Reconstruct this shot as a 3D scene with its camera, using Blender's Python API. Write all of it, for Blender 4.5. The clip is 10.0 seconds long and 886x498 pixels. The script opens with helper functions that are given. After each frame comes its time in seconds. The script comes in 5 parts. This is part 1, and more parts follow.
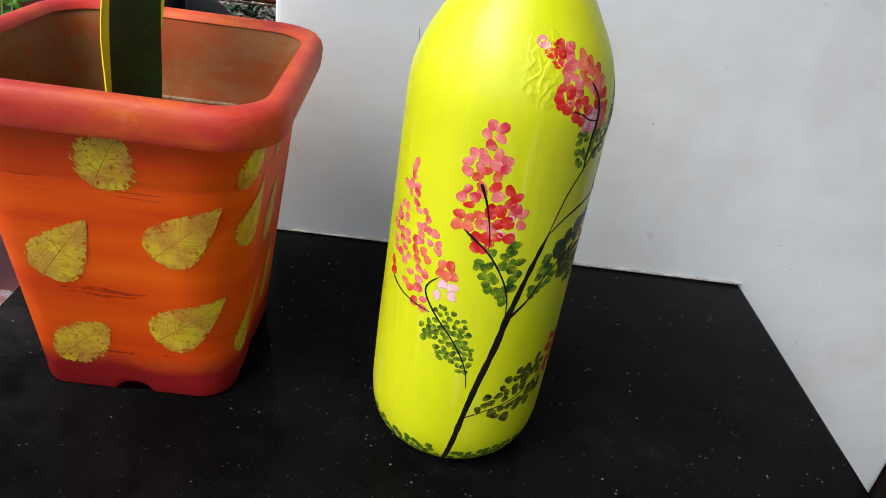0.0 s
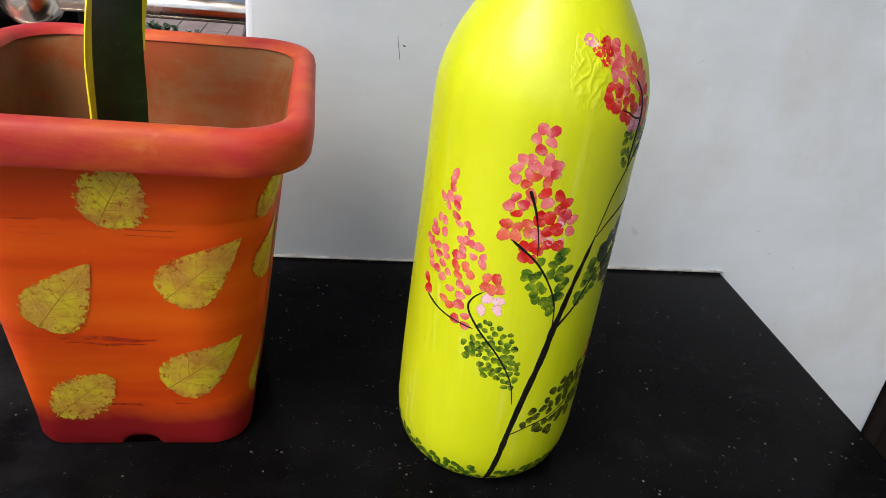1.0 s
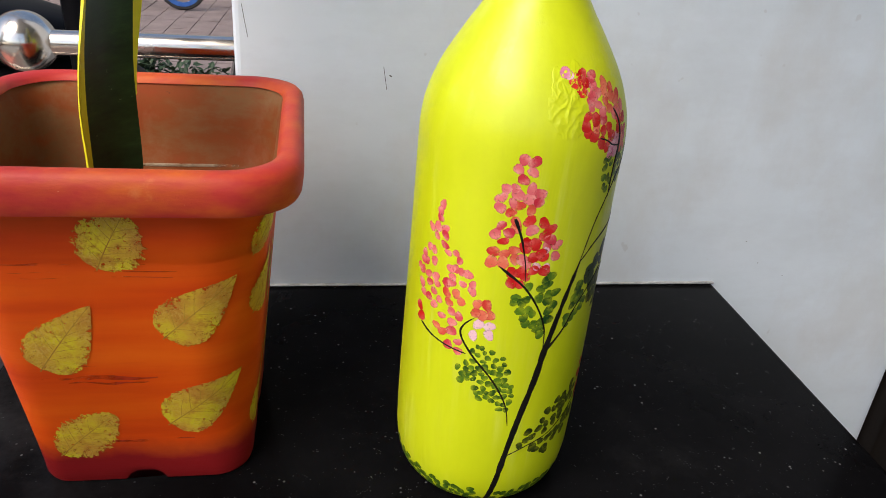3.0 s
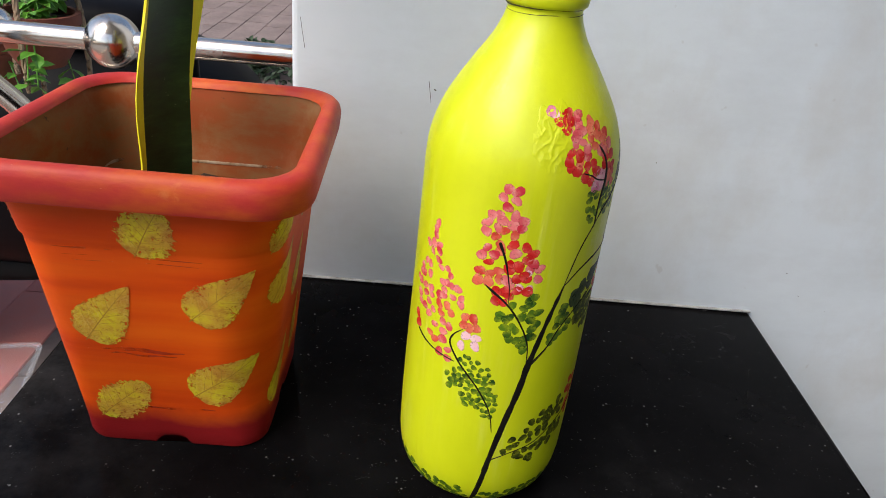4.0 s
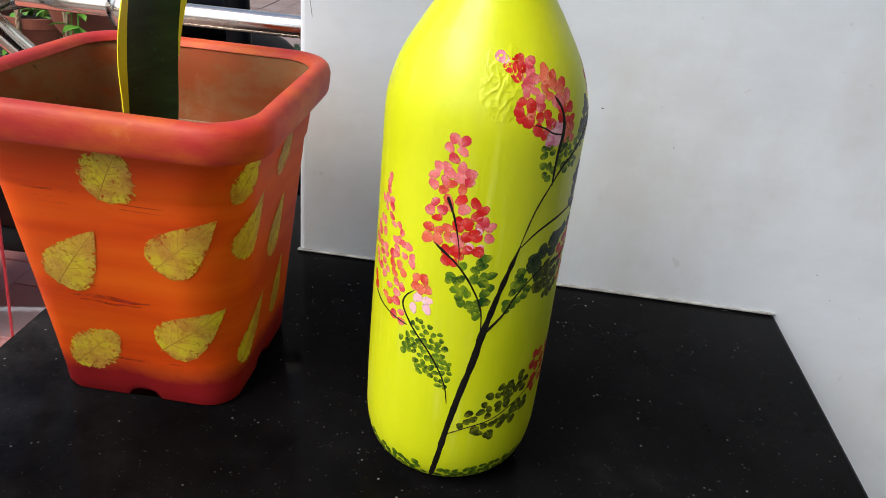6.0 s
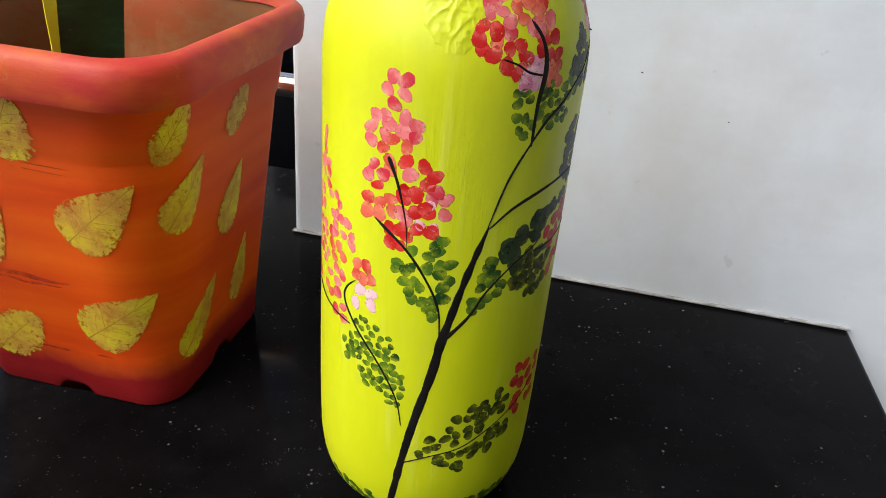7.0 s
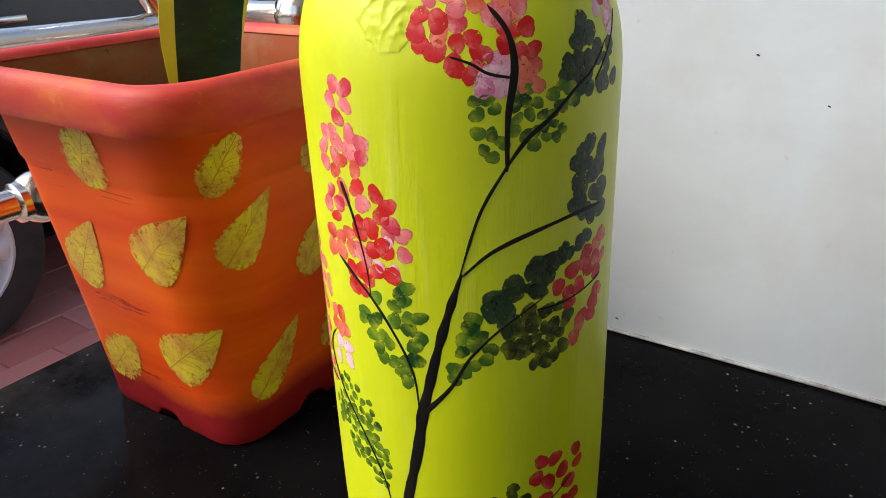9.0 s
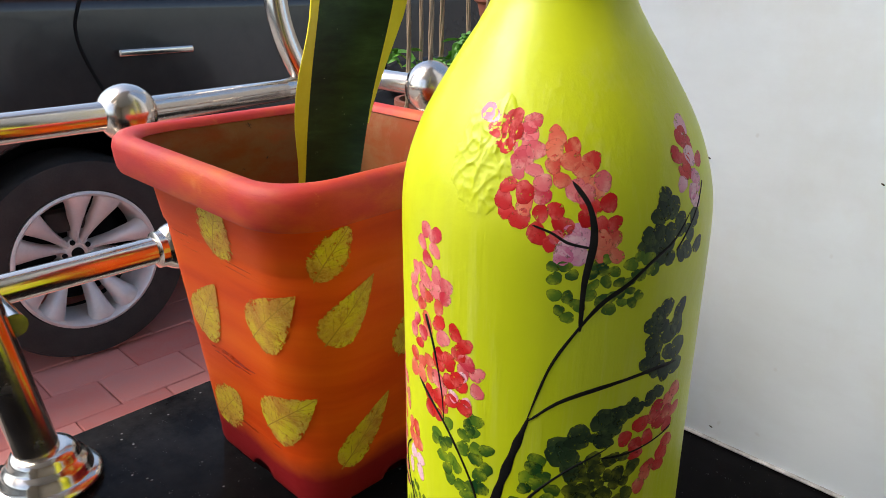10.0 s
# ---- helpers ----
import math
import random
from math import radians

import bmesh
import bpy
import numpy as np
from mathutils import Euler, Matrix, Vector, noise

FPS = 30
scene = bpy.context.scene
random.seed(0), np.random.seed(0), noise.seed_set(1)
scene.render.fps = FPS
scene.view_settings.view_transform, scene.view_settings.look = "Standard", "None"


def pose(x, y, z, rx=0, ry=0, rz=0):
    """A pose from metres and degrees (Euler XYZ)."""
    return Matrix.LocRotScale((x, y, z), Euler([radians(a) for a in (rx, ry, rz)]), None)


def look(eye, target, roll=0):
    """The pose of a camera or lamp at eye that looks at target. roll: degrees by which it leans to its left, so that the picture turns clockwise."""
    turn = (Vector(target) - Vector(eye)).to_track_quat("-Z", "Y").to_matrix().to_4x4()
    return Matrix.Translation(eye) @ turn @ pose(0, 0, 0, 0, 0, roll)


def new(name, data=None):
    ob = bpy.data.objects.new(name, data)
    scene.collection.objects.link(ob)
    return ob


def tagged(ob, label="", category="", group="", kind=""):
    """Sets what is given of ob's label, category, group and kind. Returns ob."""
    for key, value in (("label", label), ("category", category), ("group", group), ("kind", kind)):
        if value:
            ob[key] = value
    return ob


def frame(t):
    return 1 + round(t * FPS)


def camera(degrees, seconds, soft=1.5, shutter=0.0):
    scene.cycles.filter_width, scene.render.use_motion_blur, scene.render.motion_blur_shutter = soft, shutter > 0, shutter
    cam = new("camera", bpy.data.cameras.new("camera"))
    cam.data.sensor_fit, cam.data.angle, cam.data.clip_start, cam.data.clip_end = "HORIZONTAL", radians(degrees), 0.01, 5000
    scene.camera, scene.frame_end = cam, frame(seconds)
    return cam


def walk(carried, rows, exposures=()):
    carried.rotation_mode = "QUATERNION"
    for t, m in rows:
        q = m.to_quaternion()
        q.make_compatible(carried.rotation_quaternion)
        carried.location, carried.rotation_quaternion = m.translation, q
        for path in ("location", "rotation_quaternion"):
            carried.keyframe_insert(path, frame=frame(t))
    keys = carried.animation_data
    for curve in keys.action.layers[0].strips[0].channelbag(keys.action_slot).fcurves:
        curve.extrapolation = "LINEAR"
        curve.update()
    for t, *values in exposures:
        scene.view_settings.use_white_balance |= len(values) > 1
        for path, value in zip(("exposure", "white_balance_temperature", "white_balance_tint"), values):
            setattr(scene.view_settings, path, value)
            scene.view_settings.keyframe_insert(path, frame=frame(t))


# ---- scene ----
cam = camera(62.3, 10.0, soft=0.8)
PATH = [
    (0, (0.006, -0.008, 0.329), (0.1, 1.735, -0.648), 8.4),
    (0.5, (-0.024, 0.002, 0.323), (0.146, 1.756, -0.624), 6.5),
    (1, (-0.051, 0.01, 0.316), (0.252, 1.757, -0.611), 6.8),
    (1.5, (-0.068, 0.014, 0.314), (0.303, 1.771, -0.567), 6.0),
    (2, (-0.075, 0.013, 0.314), (0.352, 1.762, -0.557), 4.9),
    (2.5, (-0.068, 0.011, 0.317), (0.333, 1.762, -0.562), 4.6),
    (4, (-0.004, -0.021, 0.354), (0.063, 1.752, -0.569), 5.7),
    (4.5, (0.011, -0.031, 0.364), (0.011, 1.731, -0.583), 6.3),
    (5, (0.034, -0.042, 0.373), (-0.033, 1.731, -0.549), 5.8),
    (5.2, (0.043, -0.051, 0.375), (-0.054, 1.727, -0.537), 5.9),
    (6.3, (0.072, 0.015, 0.312), (-0.111, 1.783, -0.605), 5.3),
    (6.5, (0.083, 0.037, 0.309), (-0.153, 1.784, -0.637), 5.1),
    (7, (0.102, 0.068, 0.287), (-0.218, 1.801, -0.659), 5.1),
    (7.5, (0.119, 0.095, 0.265), (-0.359, 1.802, -0.661), 4.1),
    (8, (0.141, 0.122, 0.247), (-0.49, 1.795, -0.649), 2.5),
    (8.5, (0.16, 0.14, 0.251), (-0.636, 1.772, -0.587), 0.1),
    (9, (0.178, 0.148, 0.26), (-0.853, 1.661, -0.544), -1.6),
    (9.5, (0.185, 0.151, 0.277), (-1.048, 1.519, -0.501), 0.0),
    (10, (0.187, 0.155, 0.295), (-1.113, 1.496, -0.422), 0.7),
]
walk(cam, [(t, look(eye, target, roll)) for t, eye, target, roll in PATH], [(0, 0.77), (2, 0.60), (4, 0.64), (5, 0.68), (6.5, 0.87), (8.5, 1.07), (10, 0.99)])

# ---- light ----
SUN_AZ, SUN_EL = radians(227), radians(49)
world = bpy.data.worlds.new("sky")
scene.world = world
world.use_nodes = True
sky = world.node_tree.nodes.new("ShaderNodeTexSky")
sky.sky_type, sky.sun_disc = "NISHITA", False
sky.sun_elevation, sky.sun_rotation, sky.dust_density = SUN_EL, SUN_AZ, 2.0
back = world.node_tree.nodes["Background"]
back.inputs["Strength"].default_value = 0.15
world.node_tree.links.new(sky.outputs["Color"], back.inputs["Color"])
sun = new("sun", bpy.data.lights.new("sun", "SUN"))
sun.data.energy, sun.data.angle, sun.data.color = 2.0, radians(40), (1.0, 0.93, 0.84)
sun.matrix_world = look((-3.8, -3.2, 6.0), (0, 0.3, 0))


# ---- materials ----
def mat(name, rough=0.5, metal=0.0, spec=0.5, coat=0.0):
    m = bpy.data.materials.new(name)
    m.use_nodes = True
    b = m.node_tree.nodes["Principled BSDF"]
    b.inputs["Roughness"].default_value = rough
    b.inputs["Metallic"].default_value = metal
    b.inputs["Specular IOR Level"].default_value = spec
    b.inputs["Coat Weight"].default_value = coat
    return m, m.node_tree, b


def node(tree, kind, **values):
    n = tree.nodes.new(kind)
    for key, value in values.items():
        n.inputs[key].default_value = value
    return n


def coords(tree, scale=(1, 1, 1), space="Object"):
    c = tree.nodes.new("ShaderNodeTexCoord")
    m = tree.nodes.new("ShaderNodeMapping")
    m.inputs["Scale"].default_value = scale
    tree.links.new(c.outputs[space], m.inputs["Vector"])
    return m.outputs["Vector"]


def noise_of(tree, scale, detail=4, rough=0.55, stretch=(1, 1, 1)):
    n = node(tree, "ShaderNodeTexNoise", Scale=scale, Detail=detail, Roughness=rough)
    tree.links.new(coords(tree, stretch), n.inputs["Vector"])
    return n.outputs["Fac"]


def ramp(tree, fac, *stops):
    r = tree.nodes.new("ShaderNodeValToRGB")
    e = r.color_ramp.elements
    while len(e) < len(stops):
        e.new(0.5)
    for el, (p, c) in zip(e, stops):
        el.position = p
        el.color = (*c, 1) if len(c) == 3 else c
    tree.links.new(fac, r.inputs["Fac"])
    return r.outputs["Color"]


def mix(tree, fac, a, b, how="MIX"):
    m = tree.nodes.new("ShaderNodeMix")
    m.data_type, m.blend_type = "RGBA", how
    for sock, v in ((m.inputs[0], fac), (m.inputs[6], a), (m.inputs[7], b)):
        if isinstance(v, (int, float)):
            sock.default_value = v
        elif isinstance(v, tuple):
            sock.default_value = (*v, 1)
        else:
            tree.links.new(v, sock)
    return m.outputs[2]


def bump(tree, bsdf, height, strength=0.2, distance=0.001):
    b = node(tree, "ShaderNodeBump", Strength=strength, Distance=distance)
    tree.links.new(height, b.inputs["Height"])
    tree.links.new(b.outputs["Normal"], bsdf.inputs["Normal"])


def varied(name, dark, light, scale=20, rough=0.5, relief=0.15, depth=0.001, stretch=(1, 1, 1), **kw):
    """A surface whose colour wanders between two tones at two scales, with a fine relief."""
    m, t, b = mat(name, rough, **kw)
    big = noise_of(t, scale, 3, 0.5, stretch)
    fine = noise_of(t, scale * 9, 5, 0.6, stretch)
    c = mix(t, 0.35, ramp(t, big, (0.3, dark), (0.7, light)), ramp(t, fine, (0.3, dark), (0.7, light)))
    t.links.new(c, b.inputs["Base Color"])
    bump(t, b, fine, relief, depth)
    return m


def granite():
    m, t, b = mat("black_granite", 0.12, spec=0.016)
    cloud = ramp(t, noise_of(t, 14, 5, 0.65), (0.35, (0.0028, 0.0027, 0.0030)), (0.75, (0.0070, 0.0066, 0.0074)))
    v = node(t, "ShaderNodeTexVoronoi", Scale=170, Randomness=1.0)
    t.links.new(coords(t), v.inputs["Vector"])
    speck = ramp(t, v.outputs["Distance"], (0.0, (1, 1, 1)), (0.10, (0.7, 0.7, 0.7)), (0.16, (0, 0, 0)))
    sel = ramp(t, noise_of(t, 65, 2), (0.54, (0, 0, 0)), (0.63, (1, 1, 1)))
    k = mix(t, 1.0, speck, sel, "MULTIPLY")
    v2 = node(t, "ShaderNodeTexVoronoi", Scale=520, Randomness=1.0)
    t.links.new(coords(t), v2.inputs["Vector"])
    tiny = ramp(t, v2.outputs["Distance"], (0.0, (1, 1, 1)), (0.16, (0.6, 0.6, 0.6)), (0.24, (0, 0, 0)))
    sel2 = ramp(t, noise_of(t, 150, 3), (0.57, (0, 0, 0)), (0.69, (0.6, 0.6, 0.6)))
    k = mix(t, 1.0, k, mix(t, 1.0, tiny, sel2, "MULTIPLY"), "LIGHTEN")
    dust_and_sheen = ramp(t, noise_of(t, 9, 8, 0.75), (0.55, (0, 0, 0)), (0.8, (0.05, 0.05, 0.05)))
    xyz = t.nodes.new("ShaderNodeSeparateXYZ")
    t.links.new(coords(t), xyz.inputs[0])
    # paler towards the outer edge: dust, plus the sky's reflection put in as colour
    outer = node(t, "ShaderNodeMapRange", **{"From Min": -0.13, "From Max": -0.27, "To Min": 0.0, "To Max": 1.0})
    t.links.new(xyz.outputs["X"], outer.inputs["Value"])
    sheen_film = mix(t, 1.0, outer.outputs["Result"], ramp(t, noise_of(t, 16, 7, 0.7), (0.38, (0.01, 0.01, 0.01)), (0.78, (0.22, 0.22, 0.22))), "MULTIPLY")
    dust_and_sheen = mix(t, 1.0, dust_and_sheen, sheen_film, "ADD")
    c = mix(t, k, mix(t, dust_and_sheen, cloud, (0.16, 0.155, 0.155)), (0.21, 0.21, 0.21))
    t.links.new(c, b.inputs["Base Color"])
    t.links.new(ramp(t, noise_of(t, 11, 6, 0.7), (0.3, (0.07, 0.07, 0.07)), (0.75, (0.24, 0.24, 0.24))), b.inputs["Roughness"])
    return m


def wall_paint():
    m, t, b = mat("white_wall_paint", 0.45, spec=0.35)
    big = ramp(t, noise_of(t, 3.5, 4, 0.6), (0.3, (0.63, 0.69, 0.735)), (0.7, (0.72, 0.77, 0.81)))
    smear = ramp(t, noise_of(t, 8, 6, 0.7, (0.6, 1, 1.3)), (0.46, (0, 0, 0)), (0.78, (0.55, 0.55, 0.55)))
    big = mix(t, smear, big, (0.52, 0.55, 0.57))
    spots = ramp(t, noise_of(t, 70, 2, 0.5), (0.75, (0, 0, 0)), (0.79, (1, 1, 1)))
    c = mix(t, mix(t, 1.0, spots, (0.35, 0.35, 0.35), "MULTIPLY"), big, (0.45, 0.44, 0.43))
    # brownish mottle for smudges and for the pot-side shade, put into the colour
    brown_mottle = ramp(t, noise_of(t, 5.5, 7, 0.62, (1.3, 1, 0.8)), (0.50, (0, 0, 0)), (0.66, (0.32, 0.32, 0.32)))
    c = mix(t, brown_mottle, c, (0.50, 0.47, 0.42))
    t.links.new(c, b.inputs["Base Color"])
    bump(t, b, noise_of(t, 28, 6, 0.6), 0.25, 0.0012)
    return m


def bottle_paint():
    m, t, b = mat("lime_yellow_paint", 0.36, spec=0.5)
    big = noise_of(t, 16, 4, 0.6, (1, 1, 0.35))
    streak = noise_of(t, 190, 6, 0.7, (1, 1, 0.05))
    patch = ramp(t, noise_of(t, 30, 3, 0.6, (1, 1, 0.5)), (0.42, (0, 0, 0)), (0.62, (1, 1, 1)))
    c = ramp(t, big, (0.25, (0.58, 0.65, 0.005)), (0.75, (0.71, 0.77, 0.014)))
    c = mix(t, ramp(t, noise_of(t, 34, 5, 0.7, (1, 1, 0.12)), (0.50, (0, 0, 0)), (0.72, (0.35, 0.35, 0.35))), c, (0.50, 0.55, 0.004))
    thin = ramp(t, streak, (0.50, (0, 0, 0)), (0.74, (0.34, 0.34, 0.34)))
    c = mix(t, mix(t, 1.0, thin, patch, "MULTIPLY"), c, (0.78, 0.80, 0.22))
    t.links.new(c, b.inputs["Base Color"])
    t.links.new(ramp(t, noise_of(t, 60, 5, 0.7, (1, 1, 0.4)), (0.3, (0.28, 0.28, 0.28)), (0.75, (0.46, 0.46, 0.46))), b.inputs["Roughness"])
    bump(t, b, mix(t, 0.55, mix(t, 1.0, streak, patch, "MULTIPLY"), noise_of(t, 45, 6, 0.6)), 0.85, 0.0009)
    return m


def dab_paint(name, dark, light, rim):
    """A dab of finger paint: each has its own tone, runs paler to one side and is dragged out at the rim."""
    m, t, b = mat(name, 0.42, spec=0.35)
    o = t.nodes.new("ShaderNodeObjectInfo")
    c = ramp(t, o.outputs["Random"], (0.0, dark), (0.45, tuple((x + y) / 2 for x, y in zip(dark, light))), (1.0, light))
    ring, side = t.nodes.new("ShaderNodeAttribute"), t.nodes.new("ShaderNodeAttribute")
    ring.attribute_name, side.attribute_name = "ring", "side"
    grain = noise_of(t, 420, 5, 0.7)
    pale = mix(t, 1.0, ramp(t, side.outputs["Fac"], (0.35, (0, 0, 0)), (1.0, (0.9, 0.9, 0.9))), ramp(t, grain, (0.36, (0, 0, 0)), (0.60, (1, 1, 1))), "MULTIPLY")
    c = mix(t, pale, c, rim)
    edge = mix(t, 1.0, ramp(t, ring.outputs["Fac"], (0.70, (0, 0, 0)), (1.0, (0.8, 0.8, 0.8))), ramp(t, grain, (0.40, (1, 1, 1)), (0.60, (0, 0, 0))), "MULTIPLY")
    c = mix(t, edge, c, tuple(x * 0.8 for x in dark))
    t.links.new(c, b.inputs["Base Color"])
    worn = node(t, "ShaderNodeMath")
    worn.operation = "MULTIPLY_ADD"
    worn.inputs[1].default_value = -0.10
    t.links.new(ring.outputs["Fac"], worn.inputs[0])
    t.links.new(noise_of(t, 620, 6, 0.75), worn.inputs[2])
    t.links.new(ramp(t, worn.outputs[0], (0.27, (0.05, 0.05, 0.05)), (0.39, (1, 1, 1))), b.inputs["Alpha"])
    bump(t, b, noise_of(t, 500, 4), 0.35, 0.0004)
    return m


def pot_paint():
    m, t, b = mat("orange_brushed_paint", 0.5, spec=0.2)
    streak = noise_of(t, 9, 5, 0.5, (0.6, 0.6, 5))
    fine = noise_of(t, 60, 6, 0.7, (0.4, 0.4, 8))
    c = ramp(t, streak, (0.28, (0.62, 0.047, 0.004)), (0.48, (0.77, 0.088, 0.004)), (0.72, (0.85, 0.135, 0.006)))
    c = mix(t, ramp(t, fine, (0.55, (0, 0, 0)), (0.8, (0.18, 0.18, 0.18))), c, (0.52, 0.045, 0.010))
    xyz = t.nodes.new("ShaderNodeSeparateXYZ")
    t.links.new(coords(t), xyz.inputs[0])
    wobble = node(t, "ShaderNodeMath")
    wobble.operation = "MULTIPLY_ADD"
    wobble.inputs[1].default_value, wobble.inputs[2].default_value = 0.022, -0.011
    t.links.new(noise_of(t, 22, 4, 0.6), wobble.inputs[0])
    height = node(t, "ShaderNodeMath")
    t.links.new(xyz.outputs["Z"], height.inputs[0])
    t.links.new(wobble.outputs[0], height.inputs[1])
    low = node(t, "ShaderNodeMapRange", **{"From Min": 0.018, "From Max": 0.034, "To Min": 1.0, "To Max": 0.0})
    t.links.new(height.outputs[0], low.inputs["Value"])
    c = mix(t, low.outputs["Result"], c, (0.27, 0.011, 0.012))
    top = node(t, "ShaderNodeMapRange", **{"From Min": 0.135, "From Max": 0.185, "To Min": 0.0, "To Max": 0.55})
    t.links.new(height.outputs[0], top.inputs["Value"])
    c = mix(t, top.outputs["Result"], c, (0.62, 0.055, 0.010))
    t.links.new(c, b.inputs["Base Color"])
    bump(t, b, fine, 0.25, 0.0007)
    return m


def leaf_print():
    m, t, b = mat("gold_leaf_print", 0.45, spec=0.4)
    big = noise_of(t, 55, 3, 0.6)
    c = ramp(t, big, (0.36, (0.60, 0.28, 0.035)), (0.50, (0.68, 0.42, 0.035)), (0.66, (0.76, 0.62, 0.018)))
    v = node(t, "ShaderNodeTexVoronoi", Scale=430, Randomness=1.0)
    v.feature = "DISTANCE_TO_EDGE"
    warp = node(t, "ShaderNodeTexNoise", Scale=90, Detail=3)
    t.links.new(coords(t), warp.inputs["Vector"])
    t.links.new(mix(t, 0.012, coords(t), warp.outputs["Color"]), v.inputs["Vector"])
    net = ramp(t, v.outputs["Distance"], (0.0, (1, 1, 1)), (0.09, (0, 0, 0)))
    c = mix(t, mix(t, 1.0, net, ramp(t, noise_of(t, 70, 3), (0.4, (0.05, 0.05, 0.05)), (0.65, (0.5, 0.5, 0.5))), "MULTIPLY"), c, (0.80, 0.60, 0.16))
    smudge = ramp(t, noise_of(t, 120, 6, 0.75), (0.52, (0, 0, 0)), (0.66, (0.6, 0.6, 0.6)))
    c = mix(t, smudge, c, (0.44, 0.12, 0.015))
    t.links.new(c, b.inputs["Base Color"])
    grain = noise_of(t, 330, 7, 0.8)
    a = t.nodes.new("ShaderNodeAttribute")
    a.attribute_name = "edge"
    worn = node(t, "ShaderNodeMath")
    worn.operation = "MULTIPLY_ADD"
    worn.inputs[1].default_value = -0.12
    t.links.new(a.outputs["Fac"], worn.inputs[0])
    t.links.new(grain, worn.inputs[2])
    t.links.new(ramp(t, worn.outputs[0], (0.33, (0, 0, 0)), (0.40, (1, 1, 1))), b.inputs["Alpha"])
    bump(t, b, mix(t, 0.25, grain, net), 0.55, 0.0007)
    return m


def stained_inside():
    m, t, b = mat("earth_stained_clay", 0.7, spec=0.25)
    n = noise_of(t, 11, 6, 0.65, (1, 1, 2.2))
    c = ramp(t, n, (0.3, (0.30, 0.046, 0.008)), (0.48, (0.25, 0.060, 0.011)), (0.60, (0.24, 0.105, 0.035)), (0.74, (0.33, 0.070, 0.013)))
    c = mix(t, ramp(t, noise_of(t, 17, 6, 0.7, (1, 1, 0.6)), (0.54, (0, 0, 0)), (0.72, (0.38, 0.38, 0.38))), c, (0.32, 0.21, 0.11))
    c = mix(t, ramp(t, noise_of(t, 90, 5, 0.7), (0.68, (0, 0, 0)), (0.74, (1, 1, 1))), c, (0.05, 0.03, 0.02))
    t.links.new(c, b.inputs["Base Color"])
    bump(t, b, noise_of(t, 80, 5), 0.3, 0.001)
    return m


def steel():
    m, t, b = mat("polished_steel", 0.12, metal=1.0)
    b.inputs["Base Color"].default_value = (0.68, 0.61, 0.53, 1)
    t.links.new(ramp(t, noise_of(t, 40, 6, 0.7), (0.35, (0.13, 0.13, 0.13)), (0.8, (0.34, 0.34, 0.34))), b.inputs["Roughness"])
    return m


def leaf_green():
    m, t, b = mat("dark_green_leaf", 0.45, spec=0.3)
    bands = noise_of(t, 26, 6, 0.7, (0.7, 0.7, 2.6))
    c = ramp(t, bands, (0.36, (0.007, 0.022, 0.006)), (0.55, (0.015, 0.046, 0.011)), (0.7, (0.034, 0.085, 0.020)))
    spots = ramp(t, noise_of(t, 190, 3, 0.6), (0.70, (0, 0, 0)), (0.74, (0.8, 0.8, 0.8)))
    c = mix(t, spots, c, (0.14, 0.19, 0.09))
    t.links.new(c, b.inputs["Base Color"])
    bump(t, b, noise_of(t, 160, 5), 0.2, 0.0006)
    return m


def paver_mat():
    m, t, b = mat("red_concrete_paver", 0.8, spec=0.2)
    o = t.nodes.new("ShaderNodeObjectInfo")
    c = ramp(t, o.outputs["Random"], (0.0, (0.66, 0.18, 0.14)), (0.5, (0.73, 0.235, 0.185)), (1.0, (0.78, 0.28, 0.225)))
    c = mix(t, ramp(t, noise_of(t, 12, 6, 0.7), (0.4, (0, 0, 0)), (0.75, (0.35, 0.35, 0.35))), c, (0.55, 0.33, 0.28))
    t.links.new(c, b.inputs["Base Color"])
    bump(t, b, noise_of(t, 150, 5), 0.4, 0.002)
    return m


def rim_paint():
    m, t, b = mat("red_orange_rim_paint", 0.5, spec=0.3)
    c = ramp(t, noise_of(t, 13, 5, 0.6, (1, 1, 2.5)), (0.32, (0.40, 0.016, 0.030)), (0.48, (0.50, 0.040, 0.026)), (0.66, (0.62, 0.120, 0.014)))
    c = mix(t, ramp(t, noise_of(t, 26, 6, 0.7), (0.62, (0, 0, 0)), (0.70, (0.7, 0.7, 0.7))), c, (0.66, 0.17, 0.05))
    c = mix(t, ramp(t, noise_of(t, 210, 4, 0.7), (0.70, (0, 0, 0)), (0.76, (0.6, 0.6, 0.6))), c, (0.70, 0.34, 0.20))
    t.links.new(c, b.inputs["Base Color"])
    bump(t, b, noise_of(t, 70, 6, 0.7, (1, 1, 3)), 0.4, 0.0008)
    return m


def crusty(name, dark, light, *rest):
    """A thin dried crust that breaks off in places."""
    m = varied(name, dark, light, *rest)
    t = m.node_tree
    t.links.new(ramp(t, noise_of(t, 24, 4, 0.7), (0.44, (0, 0, 0)), (0.56, (0.9, 0.9, 0.9))), t.nodes["Principled BSDF"].inputs["Alpha"])
    return m


